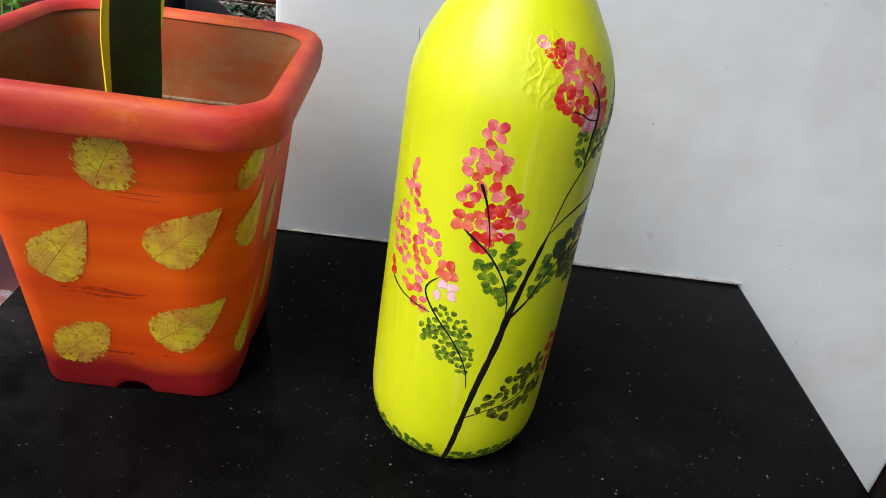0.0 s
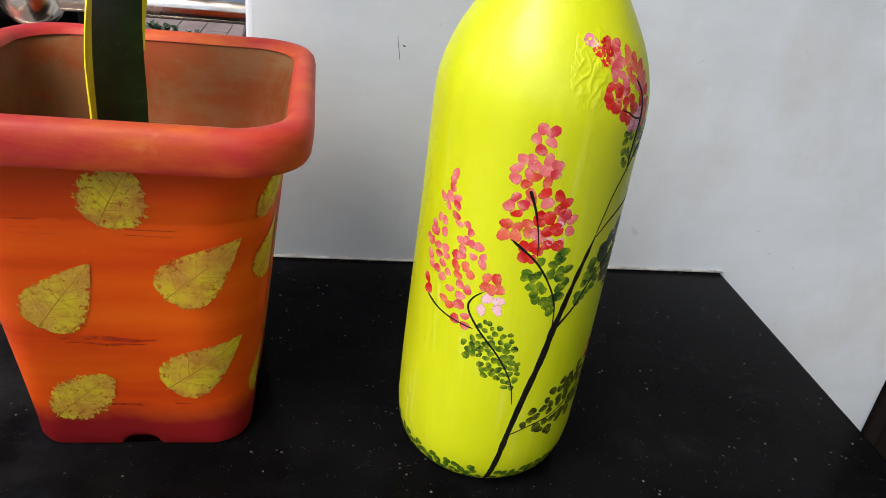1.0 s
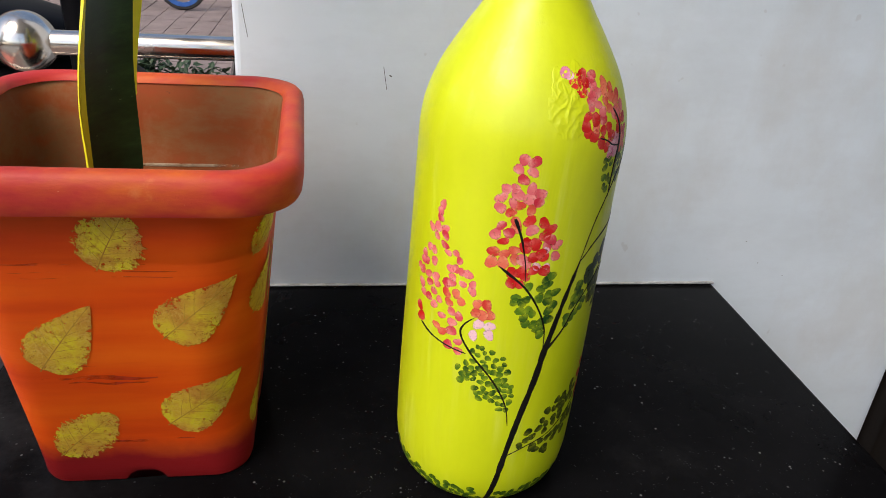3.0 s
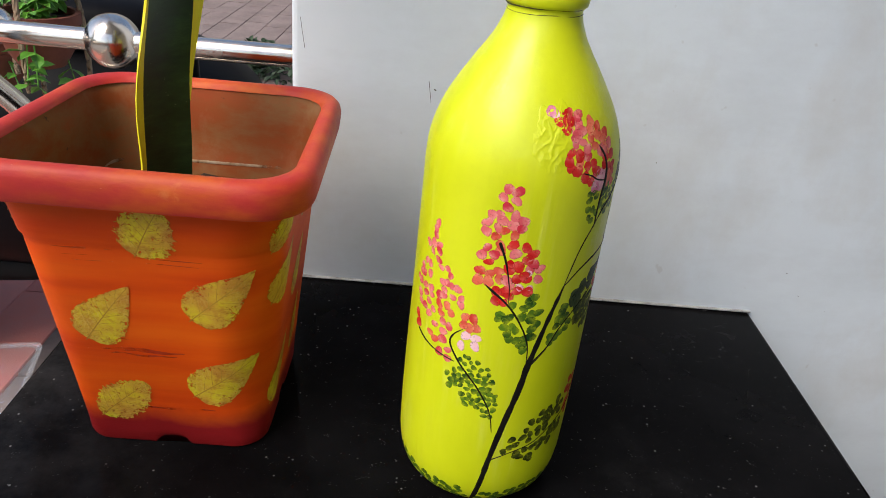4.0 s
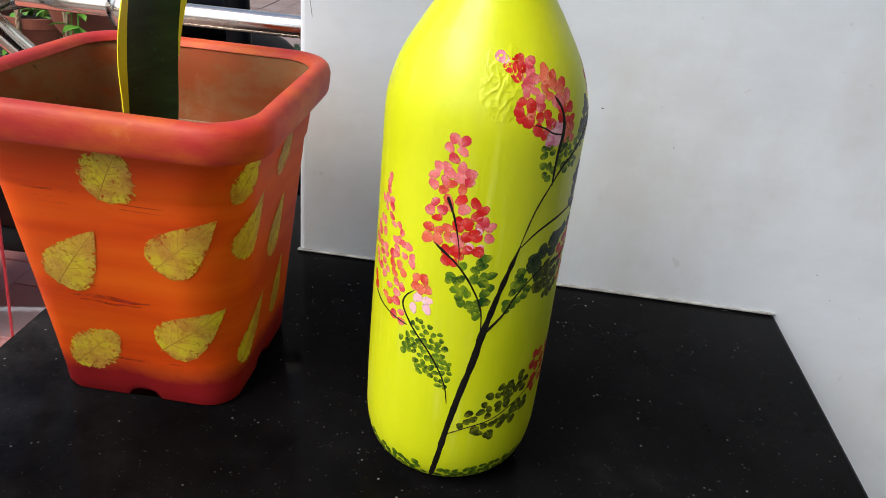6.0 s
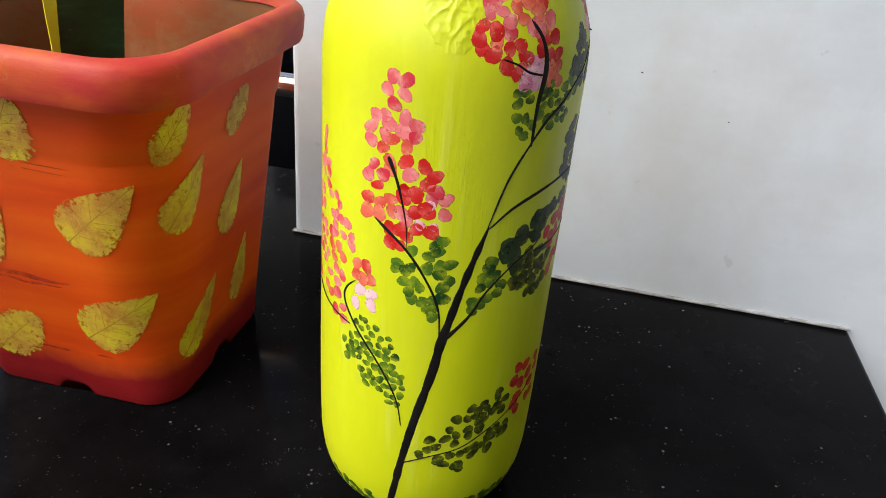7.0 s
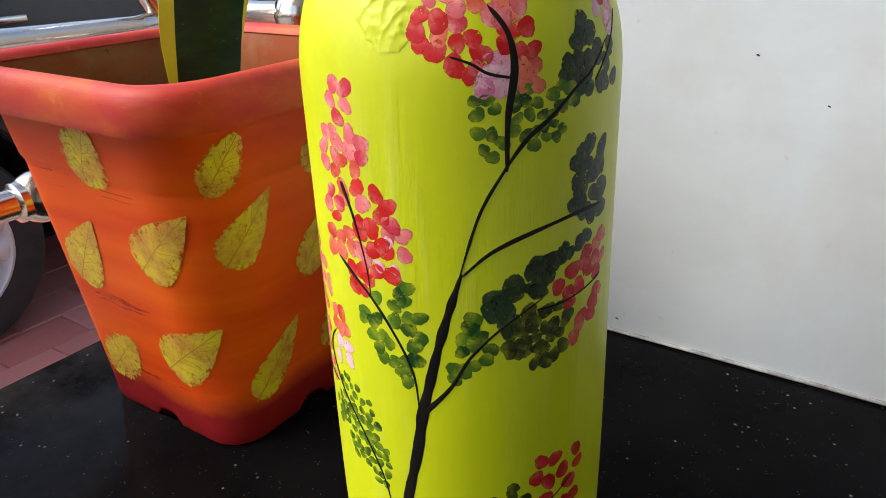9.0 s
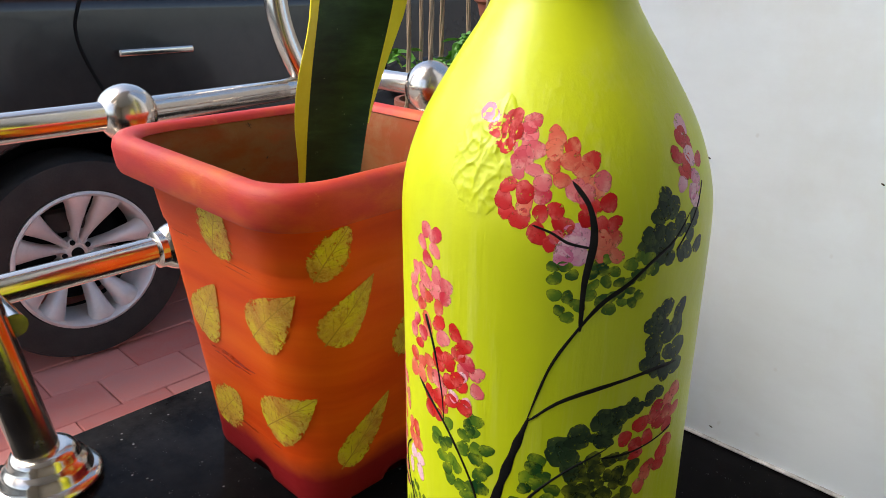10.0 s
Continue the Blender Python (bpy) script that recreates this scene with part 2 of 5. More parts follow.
GRANITE, WALL, YELLOW, ORANGE, GOLD = granite(), wall_paint(), bottle_paint(), pot_paint(), leaf_print()
CLAY, STEEL, GREEN, PAVER = stained_inside(), steel(), leaf_green(), paver_mat()
RIM = rim_paint()
STREAK = crusty("dragged_red_paint", (0.36, 0.020, 0.006), (0.52, 0.038, 0.008), 60, 0.5)
VEIN = varied("brown_vein_print", (0.36, 0.13, 0.015), (0.56, 0.36, 0.03), 90, 0.5)
MARGIN = varied("yellow_leaf_margin", (0.80, 0.68, 0.018), (0.88, 0.80, 0.04), 40, 0.36)
INK = varied("black_brush_paint", (0.004, 0.004, 0.004), (0.014, 0.012, 0.010), 80, 0.5, 0.4, 0.0005, spec=0.2)
WORN_INK = crusty("worn_dark_line", (0.03, 0.025, 0.01), (0.10, 0.09, 0.02), 80, 0.6)
PINK = dab_paint("pink_dabs", (0.58, 0.025, 0.050), (0.80, 0.19, 0.20), (0.86, 0.42, 0.34))
RED = dab_paint("red_dabs", (0.48, 0.002, 0.004), (0.70, 0.028, 0.024), (0.80, 0.17, 0.14))
CORAL = dab_paint("coral_dabs", (0.60, 0.03, 0.025), (0.80, 0.18, 0.10), (0.84, 0.36, 0.20))
PALE = dab_paint("pale_pink_dabs", (0.70, 0.16, 0.30), (0.86, 0.54, 0.58), (0.88, 0.66, 0.66))
LEAFY = dab_paint("green_dabs", (0.008, 0.055, 0.010), (0.11, 0.22, 0.012), (0.48, 0.55, 0.02))
GRASS = dab_paint("grass_dabs", (0.030, 0.10, 0.008), (0.09, 0.20, 0.010), (0.34, 0.46, 0.015))
OLIVE = dab_paint("olive_dabs", (0.010, 0.020, 0.005), (0.050, 0.072, 0.008), (0.34, 0.36, 0.018))
DARKLEAF = dab_paint("dark_green_dabs", (0.008, 0.022, 0.008), (0.025, 0.055, 0.018), (0.09, 0.13, 0.03))
LIME = crusty("pale_lime_crust", (0.34, 0.20, 0.10), (0.55, 0.45, 0.32), 70, 0.9, 0.5, 0.001)
SOIL = varied("dark_potting_soil", (0.018, 0.011, 0.007), (0.06, 0.038, 0.022), 60, 0.9, 0.8, 0.004)
GROUT = varied("white_sealant", (0.14, 0.13, 0.12), (0.60, 0.60, 0.59), 60, 0.6)
BLACKCAR = varied("dark_grey_car_paint", (0.020, 0.018, 0.017), (0.034, 0.031, 0.029), 3, 0.25, 0.02, 0.001, coat=0.35)
RUBBER = varied("black_rubber", (0.018, 0.016, 0.014), (0.040, 0.034, 0.030), 20, 0.75, 0.4, 0.002)
ALLOY = varied("silver_alloy", (0.62, 0.58, 0.55), (0.76, 0.71, 0.68), 10, 0.35, 0.05, 0.001, metal=0.2)
# black plastic parts, and shade painted in behind the car's wheels
SHADOWED = varied("black_plastic_and_shade", (0.006, 0.006, 0.006), (0.012, 0.012, 0.012), 10, 0.8, spec=0.1)
CARGLASS = varied("tinted_car_glass", (0.004, 0.004, 0.005), (0.008, 0.008, 0.009), 4, 0.05, 0.0)
DARKWOOD = varied("dark_brown_wood", (0.004, 0.003, 0.0025), (0.010, 0.007, 0.005), 8, 0.5, 0.2, 0.001, (6, 6, 1), spec=0.12)
TERRACOTTA = varied("terracotta", (0.13, 0.034, 0.018), (0.22, 0.060, 0.030), 20, 0.8)
ROPE = varied("jute_rope", (0.22, 0.15, 0.09), (0.38, 0.28, 0.18), 300, 0.9, 0.8, 0.001, (1, 1, 0.4))
SPROUT = varied("fresh_green_leaf", (0.05, 0.17, 0.015), (0.13, 0.34, 0.03), 30, 0.5)
BLUE = varied("blue_plastic", (0.02, 0.07, 0.25), (0.03, 0.11, 0.36), 20, 0.4)
CEMENT = varied("grey_cement", (0.22, 0.21, 0.20), (0.34, 0.33, 0.31), 6, 0.9, 0.4, 0.003)
CREAM = varied("cream_wall_paint", (0.50, 0.43, 0.33), (0.58, 0.50, 0.40), 4, 0.6, 0.2, 0.001)
SCOOT = varied("glossy_black_panel", (0.003, 0.003, 0.0035), (0.006, 0.006, 0.007), 5, 0.45, 0.03, 0.001, spec=0.06)
WHITE = varied("white_chalk_paint", (0.55, 0.55, 0.55), (0.7, 0.7, 0.7), 40, 0.7)
REDLINE = varied("red_twine", (0.45, 0.01, 0.02), (0.6, 0.02, 0.03), 200, 0.6)
TRAY = varied("clear_grey_plastic", (0.60, 0.60, 0.61), (0.72, 0.72, 0.73), 20, 0.15)
LIP = varied("pale_plastic_rim", (0.42, 0.42, 0.42), (0.58, 0.58, 0.58), 60, 0.25)
LIP.node_tree.nodes["Principled BSDF"].inputs["Alpha"].default_value = 0.12
TRAY.node_tree.nodes["Principled BSDF"].inputs["Transmission Weight"].default_value = 0.45
TRAY.node_tree.nodes["Principled BSDF"].inputs["Alpha"].default_value = 0.07


# ---- builders ----
def mesh_object(name, bm, material, smooth=True):
    bmesh.ops.recalc_face_normals(bm, faces=bm.faces[:])
    me = bpy.data.meshes.new(name)
    bm.to_mesh(me)
    bm.free()
    me.materials.append(material)
    if smooth:
        me.polygons.foreach_set("use_smooth", [True] * len(me.polygons))
        me.set_sharp_from_angle(angle=radians(40))
    return new(name, me)


def part(name, bm, material, parent, label="", smooth=True):
    ob = mesh_object(name, bm, material, smooth)
    ob.parent = parent
    ob.matrix_parent_inverse = parent.matrix_world.inverted()
    return tagged(ob, label)


def thing(name, label, category, at=(0, 0, 0), group="", kind=""):
    ob = new(name)
    ob.empty_display_size = 0.02
    ob.location = at
    bpy.context.view_layer.update()
    return tagged(ob, label, category, group, kind)


def box(bm, lo, hi, bevel=0.0, segments=2):
    m = Matrix.LocRotScale([(a + b) / 2 for a, b in zip(lo, hi)], None, [b - a for a, b in zip(lo, hi)])
    made = bmesh.ops.create_cube(bm, size=1, matrix=m)
    if bevel:
        edges = list({e for v in made["verts"] for e in v.link_edges})
        bmesh.ops.bevel(bm, geom=edges, offset=bevel, segments=segments, profile=0.5, affect="EDGES")
    return bm


def boxed(lo, hi, bevel=0.0, segments=2):
    return box(bmesh.new(), lo, hi, bevel, segments)


def loft(bm, rings, cap_ends=(True, True), closed=True):
    rows = [[bm.verts.new(p) for p in ring] for ring in rings]
    n = len(rows[0])
    for a, b in zip(rows, rows[1:]):
        for i in range(n if closed else n - 1):
            bm.faces.new((a[i], a[(i + 1) % n], b[(i + 1) % n], b[i]))
    if cap_ends[0]:
        bm.faces.new(rows[0][::-1])
    if cap_ends[1]:
        bm.faces.new(rows[-1])
    return bm


def turned(bm, profile, centre, axis=(0, 0, 1), n=48, caps=(True, True)):
    """A turned solid: profile rows of (radius, height) round an axis through centre."""
    q = Vector(axis).to_track_quat("Z", "Y")
    rings = []
    for r, h in profile:
        rings.append([Vector(centre) + q @ Vector((r * math.cos(2 * math.pi * i / n), r * math.sin(2 * math.pi * i / n), h)) for i in range(n)])
    return loft(bm, rings, caps)


def smooth_path(points, steps=8):
    pts = [Vector(p) for p in points]
    out = []
    for i in range(len(pts) - 1):
        p0, p1, p2, p3 = pts[max(i - 1, 0)], pts[i], pts[i + 1], pts[min(i + 2, len(pts) - 1)]
        for k in range(steps):
            s = k / steps
            out.append(0.5 * ((2 * p1) + (p2 - p0) * s + (2 * p0 - 5 * p1 + 4 * p2 - p3) * s * s + (3 * p1 - p0 - 3 * p2 + p3) * s ** 3))
    out.append(pts[-1])
    return out


def tube(bm, points, radius, n=20, taper=None):
    pts = [Vector(p) for p in points]
    rings, up = [], Vector((0.123, 0.07, 1)).normalized()
    for i, p in enumerate(pts):
        d = (pts[min(i + 1, len(pts) - 1)] - pts[max(i - 1, 0)]).normalized()
        if abs(d.dot(up)) > 0.97:
            up = Vector((1, 0.1, 0)).normalized()
        a = d.cross(up).normalized()
        b = d.cross(a)
        r = radius if taper is None else radius * (1 + (taper - 1) * i / (len(pts) - 1))
        rings.append([p + r * (a * math.cos(2 * math.pi * k / n) + b * math.sin(2 * math.pi * k / n)) for k in range(n)])
    return loft(bm, rings)


def ball(bm, centre, r, n=32):
    bmesh.ops.create_uvsphere(bm, u_segments=n, v_segments=n // 2, radius=r, matrix=Matrix.Translation(centre))
    return bm


# ---- the ledge, walls and floor ----
GROUND, FLOOR = -0.80, -0.46
X_OUT, X_IN, Y_WALL, Y_OUT = -0.279, 0.319, 0.580, 0.705
X_END, X_DOOR = -0.120, 0.551

ledge = thing("ledge", "polished black granite ledge with pale specks, beside the white wall", "ledge", kind="structure")
part("slab", boxed((X_OUT, -1.6, -0.03), (X_IN, Y_OUT, 0.0), 0.0045, 4), GRANITE, ledge)
part("plinth", boxed((X_OUT + 0.02, -1.6, FLOOR), (X_IN - 0.03, Y_OUT - 0.02, -0.031)), WALL, ledge)
wall_north = mesh_object("wall_north", boxed((X_END, Y_WALL, FLOOR), (X_DOOR, Y_OUT - 0.004, 2.4), 0.005, 3), WALL, False)
tagged(wall_north, "white painted plaster wall with small marks, beside the granite ledge", "wall", kind="structure")
trim = mesh_object("trim", boxed((X_END - 0.001, Y_WALL - 0.003, 0.0005), (X_IN, Y_WALL + 0.002, 0.0022), 0.0006, 1), GROUT)
tagged(trim, "thin white sealant line along the wall", "trim", kind="structure")
for pts in ([(-0.0065, 0.196), (-0.005, 0.187), (-0.0035, 0.178)], [(-0.1125, 0.238), (-0.111, 0.227), (-0.109, 0.214)]):
    part("pencil_mark", tube(bmesh.new(), smooth_path([(x, Y_WALL, z) for x, z in pts], 5), 0.0002, 6), SHADOWED, wall_north, "thin dark scratch")
for x, z, r in ((0.133, 0.168, 0.0008), (-0.001, 0.189, 0.0009), (0.094, 0.192, 0.0009), (0.360, 0.022, 0.0006), (0.342, 0.045, 0.0005), (0.196, 0.1425, 0.0006), (0.390, 0.008, 0.0005), (0.027, 0.010, 0.0009)):
    chip = bmesh.new()
    turned(chip, [(r, -0.0004), (r * 0.8, 0.0002), (r * 0.3, 0.0003)], (x, Y_WALL, z), (0, -1, 0), 9)
    for v in chip.verts:
        v.co.x = x + (v.co.x - x) * (1.5 + 0.6 * noise.noise(v.co * 900))
        v.co.z = z + (v.co.z - z) * (0.7 + 0.5 * noise.noise(v.co * 700)) - 0.35 * (v.co.x - x)
    part("paint_chip", chip, SOIL, wall_north, "small dark chip")
door = thing("door_1", "dark stained wooden door at the end of the white wall", "door", kind="structure")
part("door_frame", boxed((X_DOOR + 0.001, Y_WALL - 0.02, FLOOR), (X_DOOR + 0.07, Y_OUT - 0.01, 1.62), 0.004), DARKWOOD, door)
part("door_leaf", boxed((X_DOOR + 0.071, Y_WALL + 0.03, FLOOR + 0.01), (X_DOOR + 0.95, Y_WALL + 0.07, 1.60), 0.004), DARKWOOD, door)
wall_over = mesh_object("wall_over_door", boxed((X_DOOR + 0.0015, Y_WALL, 1.622), (2.4, Y_OUT, 2.4)), WALL)
tagged(wall_over, "white painted wall over the door", "wall", kind="structure")
wall_east = mesh_object("wall_east", boxed((X_DOOR + 0.96, Y_WALL, FLOOR), (2.4, Y_OUT, 1.62)), WALL)
tagged(wall_east, "white painted porch wall", "wall", kind="structure")
# two unseen walls, added to steer daylight in from the left
wall_side = mesh_object("wall_side", boxed((2.402, -2.2, FLOOR), (2.52, Y_OUT, 2.4)), CREAM)
tagged(wall_side, "unseen cream wall that shapes the porch light", "wall", kind="structure")
wall_south = mesh_object("wall_south", boxed((0.75, -2.2, FLOOR), (2.4, -2.08, 2.4)), CREAM, False)
tagged(wall_south, "unseen cream wall that shapes the porch light", "wall", kind="structure")
floor = mesh_object("floor", boxed((X_IN - 0.03, -2.2, FLOOR - 0.1), (2.4, Y_WALL, FLOOR - 0.001)), CEMENT)
tagged(floor, "grey cement porch floor", "floor", kind="structure")
# unseen slab; its overhang keeps sky light off the ledge, ropes end here
ceiling = mesh_object("ceiling", boxed((-0.70, -2.2, 2.401), (2.52, 1.02, 2.5)), WALL)
tagged(ceiling, "unseen white ceiling that holds back sky light", "ceiling", kind="structure")
ground = mesh_object("ground", boxed((-40, -40, GROUND - 0.2), (40, 40, GROUND - 0.012)), CEMENT)
tagged(ground, "grey cement yard ground", "ground", kind="structure")

# ---- the painted bottle ----
BX, BY, LEAN_Y = 0.0465, 0.3602, -0.034
LEAN_X = 0.008
PROFILE = [(0.0, 0.0384), (0.004, 0.0449), (0.010, 0.0490), (0.018, 0.0513), (0.030, 0.0527), (0.060, 0.0529), (0.100, 0.0527), (0.150, 0.0519),
           (0.200, 0.0516), (0.212, 0.0516), (0.222, 0.0515), (0.232, 0.0503), (0.242, 0.0473), (0.252, 0.0431), (0.262, 0.0371), (0.272, 0.0308),
           (0.281, 0.0245), (0.288, 0.0210), (0.293, 0.0192), (0.2975, 0.0183), (0.2985, 0.0189), (0.300, 0.0205), (0.303, 0.0211), (0.306, 0.0205),
           (0.309, 0.0198), (0.320, 0.0196), (0.332, 0.0194), (0.334, 0.0206), (0.345, 0.0206), (0.347, 0.0194)]


fine = []
for (z0, r0), (z1, r1) in zip(PROFILE, PROFILE[1:]):
    for k in range(3):
        fine.append((r0 + (r1 - r0) * k / 3, z0 + (z1 - z0) * k / 3))
fine.append((PROFILE[-1][1], PROFILE[-1][0]))
for _ in range(3):
    fine = [fine[0]] + [((p[0] + 2 * q[0] + r[0]) / 4 if q[1] < 0.29 else (p[0] + 8 * q[0] + r[0]) / 10, q[1]) for p, q, r in zip(fine, fine[1:], fine[2:])] + [fine[-1]]


def bottle_radius(z):
    return float(np.interp(z - 0.0005, [p[1] for p in fine], [p[0] for p in fine]))


def emblem_height(angle, z):
    """The low relief of the moulded emblem, in metres."""
    f, g = (angle + 94) / 28, (z - 0.2300) / 0.033
    if not (0 < f < 1 and 0 < g < 1):
        return 0.0
    p = Vector((f * 4.6, g * 5.6, 3))
    ridge = max(0.0, 1 - 3.6 * abs(noise.noise(p))) + 0.8 * max(0.0, 1 - 4 * abs(noise.noise(p * 1.7 + Vector((9, 4, 0)))))
    return max(0.0, 1 - (math.hypot(2 * f - 1, 2 * g - 1) + 0.25 * noise.noise(p * 1.2)) ** 3) * (0.00008 + 0.00032 * ridge)


def on_bottle(angle, z, lift=0.0003):
    r, a = bottle_radius(z) + lift + emblem_height(angle, z), radians(angle)
    return Vector((BX + LEAN_X * (z - 0.12) + r * math.cos(a), BY + LEAN_Y * z + r * math.sin(a), z))


def dabs(cells, size, count, seed, lift=0.00010, shape=1.0, touch=0.78, bunch=False):
    """Round dabs of paint strewn without much overlap over cells of (angle, height, half angle, half height)."""
    rng = random.Random(seed)
    placed = []
    for a0, z0, da, dz in cells:
        r0 = bottle_radius(z0)
        area = math.pi * radians(da) * r0 * dz
        want = max(1, round(count * area / (size * size * 3.3)))
        tries = got = 0
        while got < want and tries < 220:
            tries += 1
            rad, th = math.sqrt(rng.random()), rng.random() * 6.283
            a, z = a0 + da * rad * math.cos(th), z0 + dz * rad * math.sin(th)
            s = size * rng.uniform(0.78, 1.15)
            if z < 0.003 or any(math.hypot(radians(a - pa) * r0, z - pz) < touch * (s + ps) for pa, pz, ps in placed):
                continue
            placed.append((a, z, s))
            got += 1
            if bunch:
                turn, n = rng.random() * 6.283, rng.choice((4, 5, 5, 6))
                for k in range(n - 1):
                    th = turn + 2 * math.pi * k / n + rng.uniform(-0.25, 0.25)
                    reach = s * 1.08 / math.sin(math.pi / n)
                    pa = a + math.degrees(reach * (math.cos(th) - math.cos(turn - 2 * math.pi / n)) / r0)
                    pz = z + reach * (math.sin(th) - math.sin(turn - 2 * math.pi / n))
                    if math.hypot((pa - a0) / da, (pz - z0) / dz) < 1.15 and not any(math.hypot(radians(pa - qa) * r0, pz - qz) < 0.66 * (s + qs) for qa, qz, qs in placed):
                        placed.append((pa, pz, s * rng.uniform(0.88, 1.1)))
                        got += 1
    return [dab(a, z, s, rng, lift, shape) for a, z, s in placed]


def dab(a, z, s, rng, lift=0.00010, shape=1.0):
    """One thin dab of paint on the bottle, uneven in outline and paler to one side."""
    bm = bmesh.new()
    ring, side = bm.verts.layers.float.new("ring"), bm.verts.layers.float.new("side")
    turn, squash = rng.random() * 6.283, shape * rng.uniform(0.72, 1.0)
    lean, p2, p3, p5 = rng.random() * 6.283, rng.random() * 6.283, rng.random() * 6.283, rng.random() * 6.283
    up, n, rows = lift * rng.uniform(0.45, 0.9), 24, []
    for k, lift_k, mark in ((1.0, 0.00004, 1.0), (0.86, up, 0.8), (0.5, up * 0.8, 0.3)):
        row = []
        for i in range(n):
            th = 2 * math.pi * i / n
            w = 1 + 0.09 * math.sin(2 * th + p2) + 0.07 * math.sin(3 * th + p3) + 0.035 * math.sin(7 * th + p5)
            u, v = s * k * w * math.cos(th), s * k * w * squash * math.sin(th)
            u, v = u * math.cos(turn) - v * math.sin(turn), u * math.sin(turn) + v * math.cos(turn)
            vert = bm.verts.new(on_bottle(a + math.degrees(u / bottle_radius(z)), max(0.0005, z + v), lift_k))
            vert[ring] = mark * rng.uniform(0.85, 1.0)
            vert[side] = 0.5 + 0.5 * k * math.cos(th - lean)
            row.append(vert)
        rows.append(row)
    mid = bm.verts.new(on_bottle(a, z, up * 0.7))
    mid[side] = 0.5
    for p, q in zip(rows, rows[1:]):
        for i in range(n):
            bm.faces.new((p[i], p[(i + 1) % n], q[(i + 1) % n], q[i]))
    for i in range(n):
        bm.faces.new((rows[-1][i], rows[-1][(i + 1) % n], mid))
    return bm


def stroke(points, w0, w1, seed=0, wmid=None):
    """A brush stroke over the bottle: points of (angle, height), widths at its start and end."""
    rng = random.Random(seed)
    line = smooth_path([(a, z * 1000, 0) for a, z in points], 10)
    bm = bmesh.new()
    prev = None
    m = len(line)
    for i, p in enumerate(line):
        d = line[min(i + 1, m - 1)] - line[max(i - 1, 0)]
        z = p.y / 1000
        r = bottle_radius(z)
        du, dv = radians(d.x) * r, d.y / 1000
        ln = math.hypot(du, dv) or 1
        f = i / (m - 1)
        w = w0 + (w1 - w0) * f if wmid is None else (w0 + (wmid - w0) * 2 * f if f < 0.5 else wmid + (w1 - wmid) * (2 * f - 1))
        w *= (0.93 + 0.30 * noise.noise(Vector((seed * 3.1, z * 160, p.x * 0.06)))) * 0.48 * min(1.0, 0.25 + 9 * (1 - f), 0.5 + 9 * f)
        nu, nv = -dv / ln * w, du / ln * w
        row = [bm.verts.new(on_bottle(p.x + math.degrees(k * nu / r), z + k * nv, h)) for k, h in ((-1, 0.00008), (-0.6, 0.00024), (0.6, 0.00024), (1, 0.00008))]
        if prev:
            for j in range(3):
                bm.faces.new((prev[j], prev[j + 1], row[j + 1], row[j]))
        prev = row
    return bm


bottle = thing("bottle", "lime yellow painted glass bottle with dabbed pink blossom branches", "bottle", (BX, BY, 0))
body = bmesh.new()
turned(body, fine, (BX, BY, 0.0005), n=96)
for v in body.verts:
    v.co.x += LEAN_X * (v.co.z - 0.12)
    v.co.y += LEAN_Y * v.co.z
part("bottle_body", body, YELLOW, bottle)

def brush(name, seed, widths, *points):
    part(name, stroke(points, widths[0], widths[1], seed, widths[2]), INK, bottle, "black brush stroke")


brush("trunk", 0, (0.0036, 0.0026, 0.0042), (-95.9, 0.0020), (-91.2, 0.0281), (-88.2, 0.0474), (-83.2, 0.0732), (-77.2, 0.0986), (-74.4, 0.1144), (-71.4, 0.1263), (-67.7, 0.1403), (-63.6, 0.1535), (-58.8, 0.1673))
brush("branch", 1, (0.0007, 0.0006, 0.0017), (-59.3, 0.1667), (-52.8, 0.1853), (-45.0, 0.1977), (-37.4, 0.2065), (-28.7, 0.2121), (-20.7, 0.2180), (-11.7, 0.2231), (-3.8, 0.2300))
brush("branch", 2, (0.0012, 0.0009, 0.003), (-43.8, 0.1978), (-43.5, 0.2129), (-41.3, 0.2260), (-43.0, 0.2351), (-48.6, 0.2417))
brush("branch", 3, (0.001, 0.0006, None), (-42.5, 0.2236), (-49.3, 0.2250), (-54.4, 0.2276), (-60.7, 0.2295))
brush("branch", 4, (0.0011, 0.0013, 0.0018), (-58.6, 0.1663), (-48.8, 0.1737), (-35.3, 0.1784), (-17.7, 0.1812), (-3.0, 0.1810))
brush("branch", 5, (0.0005, 0.0016, 0.0012), (-75.4, 0.1168), (-76.8, 0.1302), (-82.7, 0.1429), (-92.7, 0.1557), (-107.1, 0.1659))
brush("branch", 6, (0.0019, 0.0003, 0.0009), (-102.2, 0.1916), (-97.4, 0.1813), (-93.3, 0.1668), (-92.1, 0.1556))
brush("branch", 7, (0.0006, 0.0008, 0.0014), (-89.6, 0.0681), (-93.0, 0.0828), (-102.6, 0.0986), (-117.0, 0.1136), (-123.6, 0.1231), (-122.0, 0.1294), (-116.3, 0.1349))
brush("branch", 8, (0.0008, 0.0018, 0.0012), (-119.1, 0.1120), (-132.4, 0.1133), (-143.8, 0.1156), (-152.6, 0.1193))
brush("branch", 9, (0.0022, 0.0008, 0.0011), (-74.4, 0.1152), (-63.9, 0.1265), (-56.2, 0.1385), (-44.9, 0.1485), (-31.0, 0.1560))
brush("branch", 10, (0.0008, 0.0005, 0.0008), (-90.4, 0.0448), (-76.0, 0.0513), (-60.2, 0.0559), (-48.1, 0.0622), (-27.8, 0.0723), (-15.1, 0.0798))
